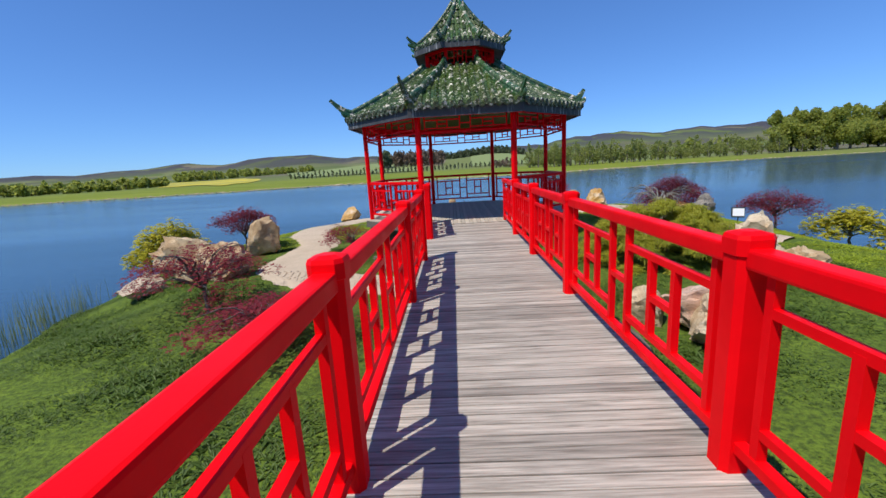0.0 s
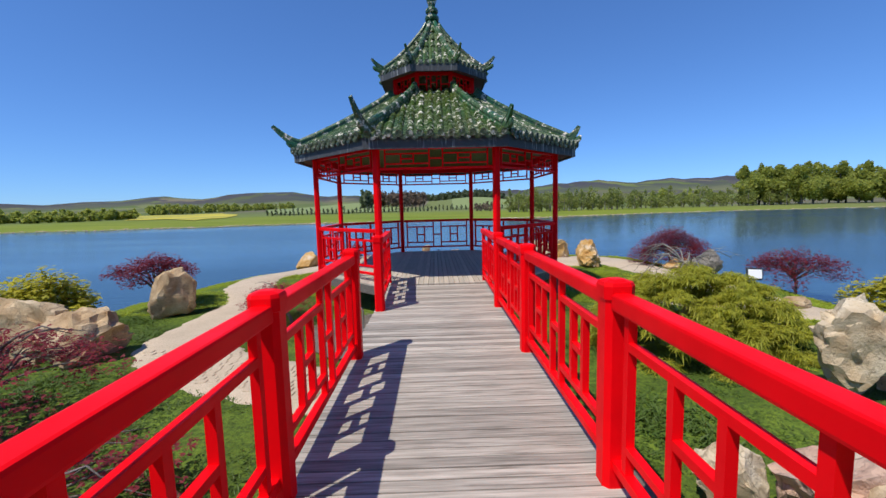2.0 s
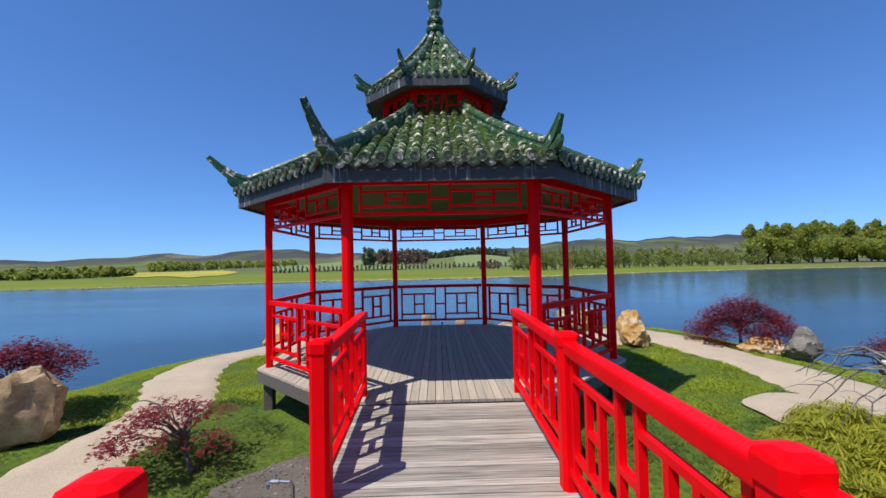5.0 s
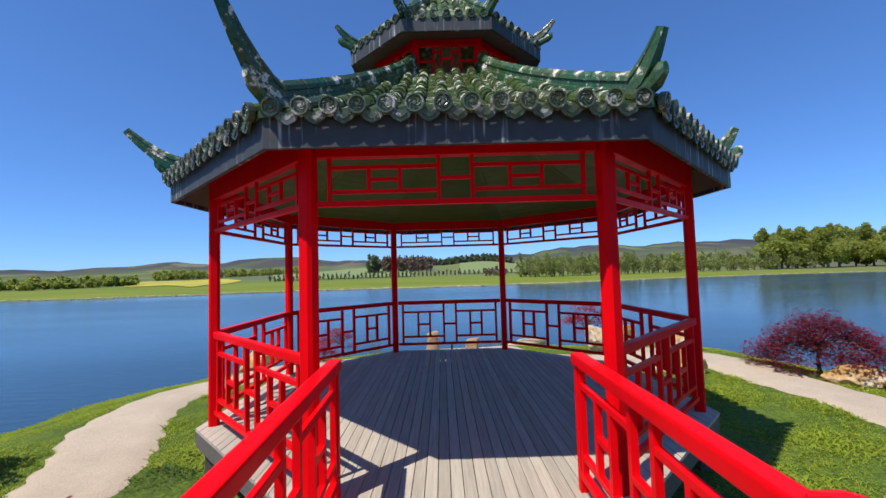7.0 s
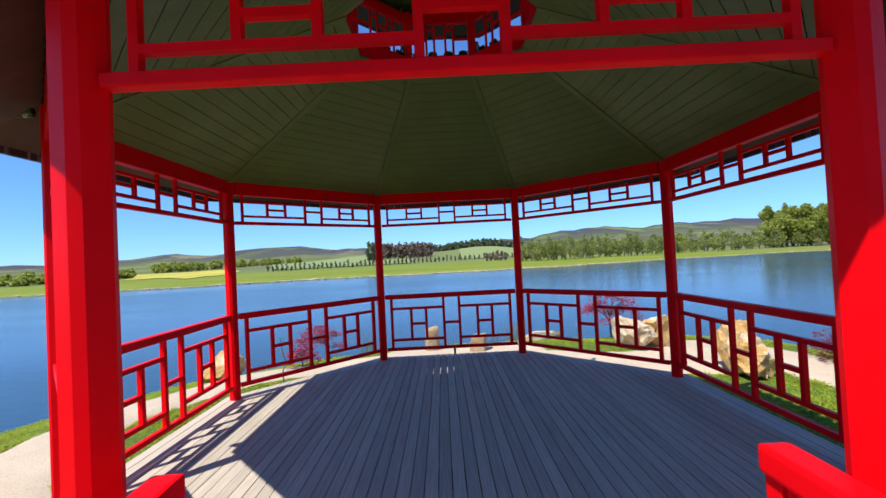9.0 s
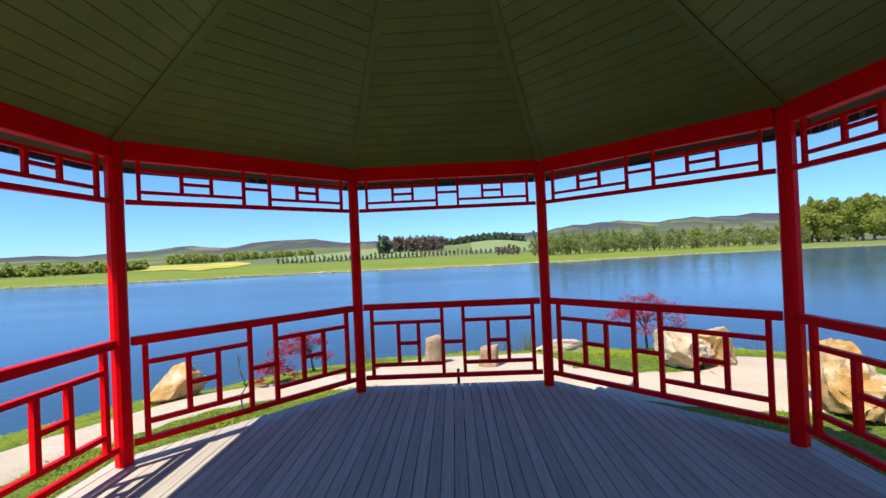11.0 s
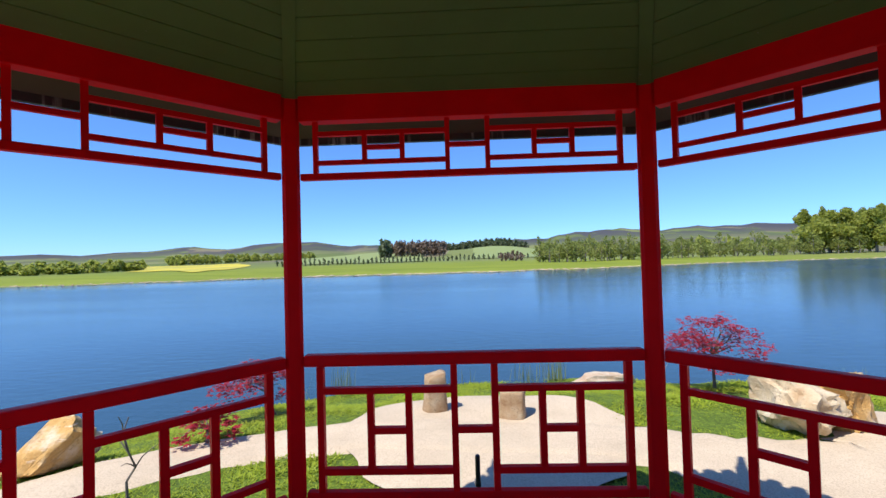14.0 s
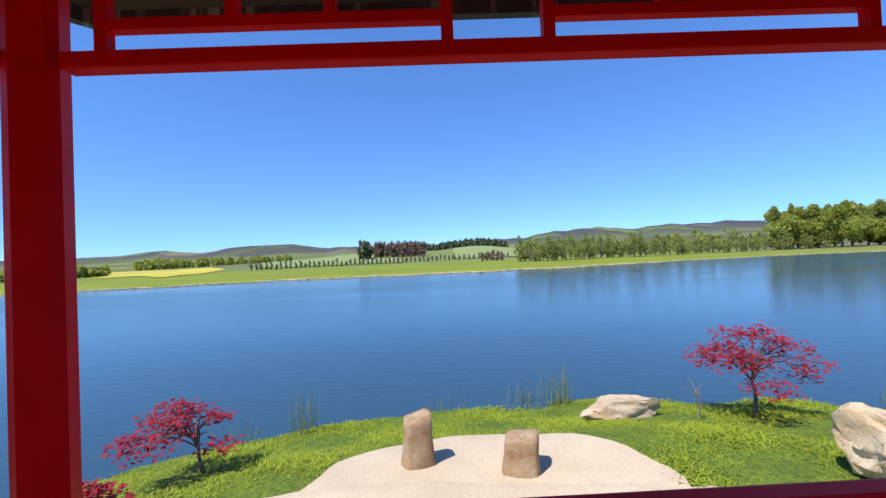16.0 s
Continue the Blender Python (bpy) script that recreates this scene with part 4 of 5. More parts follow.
def standing_stone(at, w, d, h, seed, lean, label):
    """A hewn stone block with broken edges and a slanted top."""
    bm = bmesh.new()
    bmesh.ops.create_cube(bm, size=1.0)
    bmesh.ops.subdivide_edges(bm, edges=bm.edges, cuts=7, use_grid_fill=True)
    for v in bm.verts:
        p = v.co
        k = 1.0 - 0.12 * (p.z + 0.5) + 0.1 * math.exp(-((p.z + 0.5) * 4) ** 2)
        r = max(abs(p.x), abs(p.y))
        rd = math.hypot(p.x, p.y)
        k *= 1.0 - 0.16 * max(0.0, rd - 0.5) / 0.207
        n_ = noise.noise(p * 3.2 + Vector((seed, 0, 0))) * 0.07 + noise.noise(p * 11 + Vector((seed, 0, 0))) * 0.022
        v.co = Vector((p.x * k * w * (1 + n_) + lean * (p.z + 0.5) * h, p.y * k * d * (1 + n_), (p.z + 0.5) * h * (1 + n_ * 0.4) + (p.x * 0.12 * h if p.z > 0.4 else 0)))
    for f in bm.faces:
        f.smooth = True
    ob = part("standing_stone", bm, ROCK_BROWN)
    ob.location = (at[0], at[1], float(height(*at)) - 0.02)
    ob.rotation_euler = (0, 0, seed)
    return tagged(ob, label, "stone", "standing stones on the gravel clearing")


standing_stone((-0.47, 6.52), 0.36, 0.29, 0.60, 0.35, 0.02, "taller hewn brown stone block on pale gravel")
standing_stone((0.69, 6.32), 0.42, 0.34, 0.44, -0.25, 0.06, "shorter hewn brown stone block on pale gravel")


# ---- plants ----
def leaf_cloud(centres, radii, n, size, seed, droop=0.3, blades=3, slim=0.2, hang=-0.75):
    """Small pointed leaves scattered through flattened pads. Returns verts, faces."""
    r = np.random.RandomState(seed)
    c, q = np.array(centres, float), np.array(radii, float)
    vol = q[:, 0] * q[:, 1]
    idx = r.choice(len(c), n, p=vol / vol.sum())
    d = r.normal(size=(n, 3))
    d /= np.linalg.norm(d, axis=1)[:, None]
    d *= (r.uniform(0, 1, n) ** 0.45)[:, None]
    p = c[idx] + d * q[idx]
    p[:, 2] -= droop * (np.hypot(d[:, 0], d[:, 1]) ** 2) * q[idx, 2]
    verts, faces = [], []
    a0 = r.uniform(0, 6.283, n)
    tip = r.uniform(hang, 0.25, n)
    sz = size * r.uniform(0.6, 1.35, n)
    for b in range(blades):
        a = a0 + (b - (blades - 1) / 2) * 0.75
        out = np.stack([np.cos(a), np.sin(a), tip], 1) * sz[:, None]
        wd = np.stack([-np.sin(a), np.cos(a), r.uniform(-0.4, 0.4, n)], 1) * (sz * slim)[:, None]
        m = p + out * 0.5
        k = b * n * 4
        verts += [p, m + wd, p + out, m - wd]
        i = np.arange(n)
        faces.append(np.stack([k + i, k + n + i, k + 2 * n + i, k + 3 * n + i], 1))
    return np.concatenate(verts), np.concatenate(faces)


def limb_path(start, end, rise, rnd, n=5):
    s, e = Vector(start), Vector(end)
    out = []
    for i in range(n + 1):
        t = i / n
        p = s.lerp(e, t)
        p.z += rise * math.sin(math.pi * t)
        if 0 < i < n:
            p += Vector((rnd.uniform(-1, 1), rnd.uniform(-1, 1), rnd.uniform(-0.5, 0.5))) * 0.05 * (e - s).length
        out.append(p)
    return out


def small_tree(name, at, h, spread, material, n, seed, label, category="tree", size=0.062, dome=0.6, pads=16, depth=None, offset=(0, 0), blades=3, flat=0.22, bare=0, slim=0.2, hang=-0.75, girth=1.0):
    """A low garden tree: crooked tapered trunk, spreading limbs, layered leaf pads."""
    rnd = random.Random(seed)
    base = thing(name, label, category, at=(at[0], at[1], float(height(*at)) - 0.03))
    depth = depth or spread
    bm = bmesh.new()
    fork = Vector((offset[0] * 0.35, offset[1] * 0.35, h * 0.45))
    tr = limb_path((0, 0, 0), fork, 0.0, rnd, 5)
    r0 = (0.014 + 0.016 * h) * girth
    tube(bm, tr, [r0 * (1.25 - 0.5 * i / 5) for i in range(6)], 8)
    centres, radii = [], []
    for i in range(pads):
        a = 2.399 * i + rnd.uniform(-0.4, 0.4)
        q = math.sqrt((i + 0.5) / pads)
        x, y = math.cos(a) * q * spread * 0.82 + offset[0], math.sin(a) * q * depth * 0.82 + offset[1]
        z = h * (0.93 - dome * q ** 1.7 * rnd.uniform(0.55, 1.0))
        tip = Vector((x, y, z))
        pth = limb_path(tr[-1 if i % 3 else -2], tip, h * 0.12 * q, rnd, 5)
        tube(bm, pth, [r0 * 0.55 * (1 - 0.82 * j / 5) for j in range(6)], 5)
        centres.append(tip)
        rr = spread * rnd.uniform(0.24, 0.4)
        radii.append((rr, rr * depth / spread, h * flat * rnd.uniform(0.6, 1.2)))
    for i in range(bare):
        a = rnd.uniform(0, 6.28)
        tip = Vector((math.cos(a) * spread * rnd.uniform(0.35, 0.9) + offset[0] * 0.4, math.sin(a) * depth * rnd.uniform(0.35, 0.9) + offset[1] * 0.4, h * rnd.uniform(0.7, 1.05)))
        tube(bm, limb_path(tr[-1], tip, h * 0.25, rnd, 6), [r0 * 0.62 * (1 - 0.85 * j / 6) for j in range(7)], 6)
    for f in bm.faces:
        f.smooth = True
    part("trunk", bm, BARK, base)
    v, f = leaf_cloud(centres, radii, n, size, seed, 0.5, blades, slim, hang)
    from_arrays("crown", v, f, material, base)
    return base


small_tree("maple_tree", (-6.35, -1.5), 1.20, 0.95, LEAF_DARKRED, 4200, 21, "dark red maple behind an upright boulder", dome=0.35, flat=0.17, size=0.047)
small_tree("maple_tree", (-4.2, -7.0), 1.12, 1.15, LEAF_WINE, 3000, 22, "wine-red cutleaf maple sprawling beside the bridge", dome=0.6, bare=5, size=0.045, flat=0.13, pads=20, slim=0.16)
small_tree("maple_tree", (-2.6, -8.3), 0.62, 1.05, LEAF_WINE, 2100, 23, "low wine-red cutleaf maple under the bridge railing", dome=0.6, bare=6, size=0.045, flat=0.16, slim=0.16)
small_tree("maple_tree", (-2.75, -3.2), 0.80, 0.72, LEAF_WINE, 1500, 24, "young wine-red maple leaning over the path", dome=0.5, bare=2, size=0.045, flat=0.14, offset=(-0.3, 0.1), slim=0.16)
small_tree("maple_tree", (7.95, 3.0), 1.36, 1.3, LEAF_DARKRED, 12000, 25, "dense dark red dome-shaped maple near the water", dome=0.85, flat=0.2, pads=36, size=0.047)
small_tree("maple_tree", (9.5, -0.1), 1.25, 1.25, LEAF_DARKRED, 5200, 26, "wide flat dark red maple on the bank", dome=0.45, flat=0.2, bare=2, size=0.047, pads=22)
small_tree("maple_tree", (4.75, 8.05), 1.55, 0.95, LEAF_RED, 2100, 27, "airy bright red maple on the lake shore", dome=0.62, flat=0.10, offset=(0.0, 0.0), size=0.052, girth=0.7)
small_tree("maple_tree", (-3.2, 7.0), 1.02, 0.72, LEAF_RED, 1200, 28, "small bright red maple on the lake shore", dome=0.6, flat=0.11, offset=(-0.33, 0), size=0.052, girth=0.7)
small_tree("maple_tree", (-3.45, 5.5), 0.55, 0.42, LEAF_RED, 420, 29, "tiny red maple sapling beside the path", dome=0.6, size=0.06, pads=9)
small_tree("shrub", (-7.6, -2.8), 1.28, 1.0, LEAF_YELLOW, 4600, 30, "yellow-green maple shrub near the water", "shrub", dome=0.75, flat=0.28, size=0.085)
small_tree("shrub", (9.3, -2.75), 1.12, 0.85, LEAF_YELLOW, 2400, 31, "yellow-green maple shrub on the lake bank", "shrub", dome=0.6, flat=0.24, size=0.085)


def weeping_maple(at, seed, label):
    """A low weeping maple: short fork, arching bare limbs with twigs, a skirt of fine hanging leaves."""
    rnd = random.Random(seed)
    base = thing("shrub", label, "shrub", at=(at[0], at[1], float(height(*at)) - 0.03))
    bm = bmesh.new()
    fork = Vector((0.02, -0.1, 1.16))
    tube(bm, limb_path((0.05, 0.03, 0), fork, 0, rnd, 5), [0.062, 0.052, 0.047, 0.044, 0.046, 0.036], 9)
    tube(bm, limb_path((0.22, -0.12, 0), (0.10, -0.05, 0.36), 0, rnd, 4), [0.045, 0.04, 0.036, 0.034, 0.02], 8)
    for i in range(15):
        a = 2.399 * i + rnd.uniform(-0.3, 0.3)
        reach = rnd.uniform(0.45, 0.95)
        tip = Vector((math.cos(a) * reach, math.sin(a) * reach * 0.75, rnd.uniform(0.85, 1.2)))
        limb = limb_path(fork - Vector((0, 0, rnd.uniform(0, 0.16))), tip, rnd.uniform(0.14, 0.3), rnd, 8)
        r0 = rnd.uniform(0.011, 0.019)
        tube(bm, limb, [r0 * (1 - 0.8 * q / 8) for q in range(9)], 6)
        for s in (3, 4, 5, 6, 7):
            e = limb[s] + Vector((math.cos(a) * 0.14 + rnd.uniform(-0.2, 0.2), math.sin(a) * 0.14 + rnd.uniform(-0.2, 0.2), rnd.uniform(-0.16, 0.06)))
            tube(bm, limb_path(limb[s], e, 0.04, rnd, 4), [r0 * 0.32, r0 * 0.26, r0 * 0.2, r0 * 0.14, r0 * 0.08], 4)
    tube(bm, [(0.04, -0.02, 0.5), (0.3, -0.2, 0.46), (0.62, -0.36, 0.36), (0.92, -0.34, 0.27), (1.2, -0.44, 0.24), (1.6, -0.40, 0.12)], [0.036, 0.044, 0.036, 0.026, 0.017, 0.006], 8)
    for f in bm.faces:
        f.smooth = True
    part("trunk", bm, BARK_PALE, base)
    centres, radii = [], []
    for i in range(76):
        a, q = 2.399 * i, math.sqrt((i + 0.5) / 76)
        x, y = -0.2 + 1.4 * q * math.cos(a), -0.45 + 1.3 * q * math.sin(a)
        top = 1.16 * (1 - q ** 2.4) ** 0.6 * rnd.uniform(0.78, 1.06)
        centres.append((x, y, max(top - 0.08, 0.1)))
        rr_ = rnd.uniform(0.15, 0.27)
        radii.append((rr_, rr_, rnd.uniform(0.06, 0.12)))
    for i in range(26):
        a, q = rnd.uniform(0, 6.28), math.sqrt(rnd.random())
        centres.append((1.0 + math.cos(a) * 1.2 * q, 0.35 + math.sin(a) * 0.8 * q, rnd.uniform(0.08, 0.26)))
        radii.append((0.22, 0.2, 0.07))
    v, f = leaf_cloud(centres, radii, 17500, 0.08, seed, 0.9, 5, 0.075, -1.5)
    from_arrays("crown", v, f, LEAF_LIME, base)
    return base


weeping_maple((3.75, -4.45), 32, "sprawling lime-green weeping maple with bare grey limbs")


def sapling(at, h, seed, label):
    rnd = random.Random(seed)
    base = thing("sapling", label, "sapling", at=(at[0], at[1], float(height(*at)) - 0.02))
    bm = bmesh.new()
    top = Vector((rnd.uniform(-0.05, 0.05), 0, h))
    tr = limb_path((0, 0, 0), top, 0, rnd, 6)
    tube(bm, tr, [0.016 * (1 - 0.7 * i / 6) for i in range(7)], 6)
    for i in range(5):
        s = tr[3 + i % 3]
        tube(bm, limb_path(s, s + Vector((rnd.uniform(-0.22, 0.22), rnd.uniform(-0.2, 0.2), rnd.uniform(0.02, 0.2))), 0.03, rnd, 3), [0.008, 0.006, 0.004, 0.003], 5)
    part("stem", bm, BARK, base)
    return base


sapling((3.75, 7.9), 0.55, 3, "bare grey sapling on the lawn")
sapling((-3.25, 4.0), 0.95, 4, "bare grey sapling beside the pavilion deck")


def reed_clump(at, n, h, spread, seed, label):
    r = np.random.RandomState(seed)
    verts, faces = [], []
    for i in range(n):
        x, y = r.normal(0, spread, 2)
        a, bend, hh, w = r.uniform(0, 6.28), r.uniform(0.02, 0.28), h * r.uniform(0.55, 1.1), 0.007
        dx, dy = math.cos(a), math.sin(a)
        k = len(verts)
        for t in (0, 0.4, 0.75, 1.0):
            ww = w * (1 - t * 0.9)
            px, py, pz = x + dx * bend * t * t * h, y + dy * bend * t * t * h, hh * t
            verts += [(px - dy * ww, py + dx * ww, pz), (px + dy * ww, py - dx * ww, pz)]
        faces += [(k + 2 * j, k + 2 * j + 1, k + 2 * j + 3, k + 2 * j + 2) for j in range(3)]
    ob = from_arrays("reed_clump", verts, faces, LEAF_REED)
    ob.location = (at[0], at[1], float(height(*at)) - 0.02)
    return tagged(ob, label, "reeds", "reeds along the shore")


for i, (x, y, n, h, s) in enumerate([(2.15, 9.7, 60, 0.75, 0.14), (1.5, 9.75, 34, 0.5, 0.16), (-2.6, 9.0, 40, 0.7, 0.14), (-3.5, 8.65, 22, 0.45, 0.2), (-8.35, -6.2, 80, 0.85, 0.28), (-8.75, -5.3, 80, 0.9, 0.28), (-9.1, -4.2, 60, 0.7, 0.25),
                                     (-8.2, -7.0, 60, 0.7, 0.28), (-0.2, 9.6, 24, 0.3, 0.2), (8.2, 8.8, 30, 0.5, 0.25)]):
    reed_clump((x, y), n, h, s, 60 + i, "tall green reeds growing at the water's edge")

# low juniper carpet on the banks
rs = np.random.RandomState(11)
N = 200000
gx_, gy_ = rs.uniform(-9.4, 10.4, N), rs.uniform(-13.5, 10.2, N)
sd = shore_distance(gx_, gy_)
free = (sd > 0.05) & (off_path(gx_, gy_) > -0.03) & ~((np.abs(gx_) < 1.0) & (gy_ < -2)) & (np.maximum(np.maximum(np.abs(gx_), np.abs(gy_)), (np.abs(gx_) + np.abs(gy_)) / 1.41421) > 2.95)
gx_, gy_ = gx_[free], gy_[free]
gz_ = height(gx_, gy_)
nn = len(gx_)
vv, ff = [], []
pt = np.stack([gx_, gy_, gz_], 1)
big = rs.uniform(0.7, 1.4, nn) * (0.8 + 0.5 * np.sin(gx_ * 2.3) * np.sin(gy_ * 2.9))
for b in range(5):
    a = rs.uniform(0, 6.283, nn)
    le = 0.062 * big * rs.uniform(0.7, 1.2, nn)
    up = rs.uniform(0.25, 0.8, nn)
    out = np.stack([np.cos(a) * le, np.sin(a) * le, up * le], 1)
    wd = np.stack([-np.sin(a), np.cos(a), np.zeros(nn)], 1) * (le * 0.11)[:, None]
    k = b * nn * 4
    root = pt + np.stack([rs.normal(0, 0.03, nn), rs.normal(0, 0.03, nn), np.full(nn, -0.01)], 1)
    vv += [root, root + out * 0.55 + wd, root + out * np.array([1, 1, 0.85]), root + out * 0.55 - wd]
    i = np.arange(nn)
    ff.append(np.stack([k + i, k + nn + i, k + 2 * nn + i, k + 3 * nn + i], 1))
vv, ff = np.concatenate(vv), np.concatenate(ff)
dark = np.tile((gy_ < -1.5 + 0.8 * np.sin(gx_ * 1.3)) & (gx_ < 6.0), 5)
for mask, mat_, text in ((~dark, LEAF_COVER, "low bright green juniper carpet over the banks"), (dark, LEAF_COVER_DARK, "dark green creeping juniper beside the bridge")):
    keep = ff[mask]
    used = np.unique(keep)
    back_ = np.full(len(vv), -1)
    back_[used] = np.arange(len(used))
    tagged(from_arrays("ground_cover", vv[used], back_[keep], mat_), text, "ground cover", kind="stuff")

# ---- far side of the lake ----
def stone_heap(name, pts, size, material, seed, label):
    r = np.random.RandomState(seed)
    base_v = np.array([(1, 0, 0), (-1, 0, 0), (0, 1, 0), (0, -1, 0), (0, 0, 1), (0, 0, -1)], float)
    base_f = np.array([(0, 2, 4), (2, 1, 4), (1, 3, 4), (3, 0, 4), (2, 0, 5), (1, 2, 5), (3, 1, 5), (0, 3, 5)])
    verts, faces = [], []
    for i, p in enumerate(pts):
        s = size * r.uniform(0.4, 1.3)
        v = base_v * np.array([s * r.uniform(0.8, 1.8), s, s * 0.6]) + r.normal(0, s * 0.16, (6, 3))
        verts.append(v + np.array(p))
        faces.append(base_f + 6 * i)
    ob = from_arrays(name, np.concatenate(verts), np.concatenate(faces), material)
    return tagged(ob, label, "stones", kind="stuff")


pts = []
for b in np.arange(-68, 68, 0.13):
    rr = float(far_edge(b)) + rs.uniform(0.0, 1.0)
    pts.append((rr * math.sin(radians(b)), rr * math.cos(radians(b)), WATER_Z + 0.08 + rs.uniform(0, 0.12)))
stone_heap("shore_stones", pts, 0.17, ROCK_PALE, 5, "pale stones lining the far lake shore")


def crowd(name, spots, material, label, leaves, seed, shape=1.0, leaf=0.5, trunk_col=BARK):
    """Distant trees as one mass: trunks with limbs in one mesh, ragged crowns in another. spots: x, y, height, radius."""
    r = np.random.RandomState(seed)
    vs, fs, k = [], [], 0
    bm = bmesh.new()
    for x, y, h, w in spots:
        z = float(height(x, y))
        n = leaves
        m = max(4, int(5 + 3 * shape))
        cs = []
        for j in range(m):
            t = j / (m - 1)
            env = math.sin(math.pi * min(0.98, 0.12 + 0.80 * t)) ** 0.7
            a = r.uniform(0, 6.28)
            cs.append((x + math.cos(a) * w * 0.5 * env, y + math.sin(a) * w * 0.5 * env, z + h * (0.22 + 0.70 * t), w * env * r.uniform(0.45, 0.75), h * 0.16))
        idx = r.randint(0, m, n)
        c = np.array(cs)[idx]
        d = r.normal(size=(n, 3))
        d /= np.linalg.norm(d, axis=1)[:, None]
        d *= (r.uniform(0.2, 1, n) ** 0.5)[:, None]
        p = c[:, :3] + d * np.stack([c[:, 3], c[:, 3], c[:, 4]], 1)
        s = leaf * r.uniform(0.5, 1.3, n)
        e1, e2 = r.normal(size=(n, 3)), r.normal(size=(n, 3))
        e1 *= (s / np.linalg.norm(e1, axis=1))[:, None]
        e2 *= (s * 0.7 / np.linalg.norm(e2, axis=1))[:, None]
        vs += [np.stack([p - e1, p + e2, p + e1, p - e2], 1).reshape(-1, 3)]
        i = np.arange(n) * 4 + k
        fs.append(np.stack([i, i + 1, i + 2, i + 3], 1))
        k += 4 * n
        rt = 0.03 * h
        tube(bm, [(x, y, z - 0.2), (x + r.uniform(-0.1, 0.1), y, z + h * 0.35), (x, y, z + h * 0.8)], [rt, rt * 0.7, rt * 0.2], 5)
        for _ in range(3):
            a = r.uniform(0, 6.28)
            tube(bm, [(x, y, z + h * 0.3), (x + math.cos(a) * w * 0.6, y + math.sin(a) * w * 0.6, z + h * 0.62)], [rt * 0.4, rt * 0.12], 4)
    ob = thing(name, label, "trees", kind="stuff")
    part("trunks", bm, trunk_col, ob)
    from_arrays("crowns", np.concatenate(vs), np.concatenate(fs), material, ob)
    return ob


def at_bearing(b, r):
    return r * math.sin(radians(b)), r * math.cos(radians(b))


rr = random.Random(9)
spots = []
for i in range(84):
    b = 11.5 + 33 * i / 84 + rr.uniform(-0.3, 0.3)
    x, y = at_bearing(b, float(far_edge(b)) + rr.uniform(22, 34))
    spots.append((x, y, rr.uniform(2.8, 6.3), rr.uniform(1.3, 2.8)))
crowd("lakeside_trees", spots, LEAF_POPLAR, "young spring-green trees along the far bank", 330, 41, 1.2, 0.25)
spots = []
for i in range(26):
    b = 40.5 + 20 * i / 26 + rr.uniform(-0.4, 0.4)
    x, y = at_bearing(b, float(far_edge(b)) + rr.uniform(26, 44))
    spots.append((x, y, rr.uniform(9.0, 12.0), rr.uniform(4.2, 6.0)))
crowd("tall_woods", spots, LEAF_FAR, "tall full green trees beyond the lake", 2600, 42, 1.8, 0.45)
spots = []
for i in range(46):
    b = -24 + 27 * i / 46
    x, y = at_bearing(b, 128 + 0.5 * i + rr.uniform(-0.6, 0.6))
    spots.append((x, y, rr.uniform(1.5, 2.5), rr.uniform(0.4, 0.65)))
for i in range(12):
    b = 2.6 + 8 * i / 12
    x, y = at_bearing(b, 160 + rr.uniform(-1, 1))
    spots.append((x, y, rr.uniform(1.8, 2.8), rr.uniform(0.45, 0.7)))
crowd("poplar_row", spots, LEAF_PINE, "row of small dark upright trees on the pasture", 60, 43, 0.8, 0.3)
spots = []
for i in range(60):
    b = -9.2 + 7.6 * rr.random()
    x, y = at_bearing(b, rr.uniform(270, 310))
    spots.append((x, y, rr.uniform(8, 11), rr.uniform(2.2, 3.4)))
crowd("bare_woods", spots, LEAF_BROWN, "brown leafless wood on the hillside", 70, 44, 1.0, 1.2)
spots = []
for i in range(16):
    x, y = at_bearing(-10.3 + 1.0 * rr.random(), rr.uniform(255, 290))
    spots.append((x, y, rr.uniform(7, 12), rr.uniform(1.8, 2.6)))
for i in range(95):
    b = -8.5 + 18.5 * i / 95
    x, y = at_bearing(b, 445 + rr.uniform(-12, 12))
    spots.append((x, y, rr.uniform(6, 9) + 0.25 * max(b, 0), rr.uniform(3.0, 4.5)))
crowd("pine_wood", spots, LEAF_PINE, "dark pine belt along the hilltop", 60, 45, 1.0, 1.5)
spots = []
for i in range(120):
    b = -36 + 17 * rr.random()
    x, y = at_bearing(b, 300 + (b + 36) * 9 + rr.uniform(-14, 14))
    spots.append((x, y, rr.uniform(4, 7), rr.uniform(2.0, 3.6)))
crowd("hedge_wood", spots, LEAF_FAR, "dark green hedgerow woods among fields", 55, 46, 0.8, 1.1)
spots = []
for i in range(70):
    b = -62 + 24 * i / 70
    x, y = at_bearing(b, 148 + rr.uniform(-8, 12))
    spots.append((x, y, rr.uniform(1.8, 3.4), rr.uniform(1.3, 2.2)))
crowd("hedge_wood", spots, LEAF_FAR, "soft green hedgerow behind the far bank", 90, 47, 0.8, 0.7)
spots = []
for i in range(90):
    b = 12 + 40 * rr.random()
    x, y = at_bearing(b, rr.uniform(230, 520))
    spots.append((x, y, rr.uniform(5, 9), rr.uniform(2.5, 4.5)))
crowd("hedge_wood", spots, LEAF_FAR, "scattered dark trees on the rising hillside", 50, 48, 0.8, 1.4)
spots = []
for i in range(6):
    x, y = at_bearing(6.5 + 0.5 * i, rr.uniform(118, 126))
    spots.append((x, y, rr.uniform(2.2, 3.2), rr.uniform(1.0, 1.5)))
crowd("bare_trees", spots, LEAF_BROWN, "brown bare round trees on the pasture", 120, 49, 0.8, 0.35)

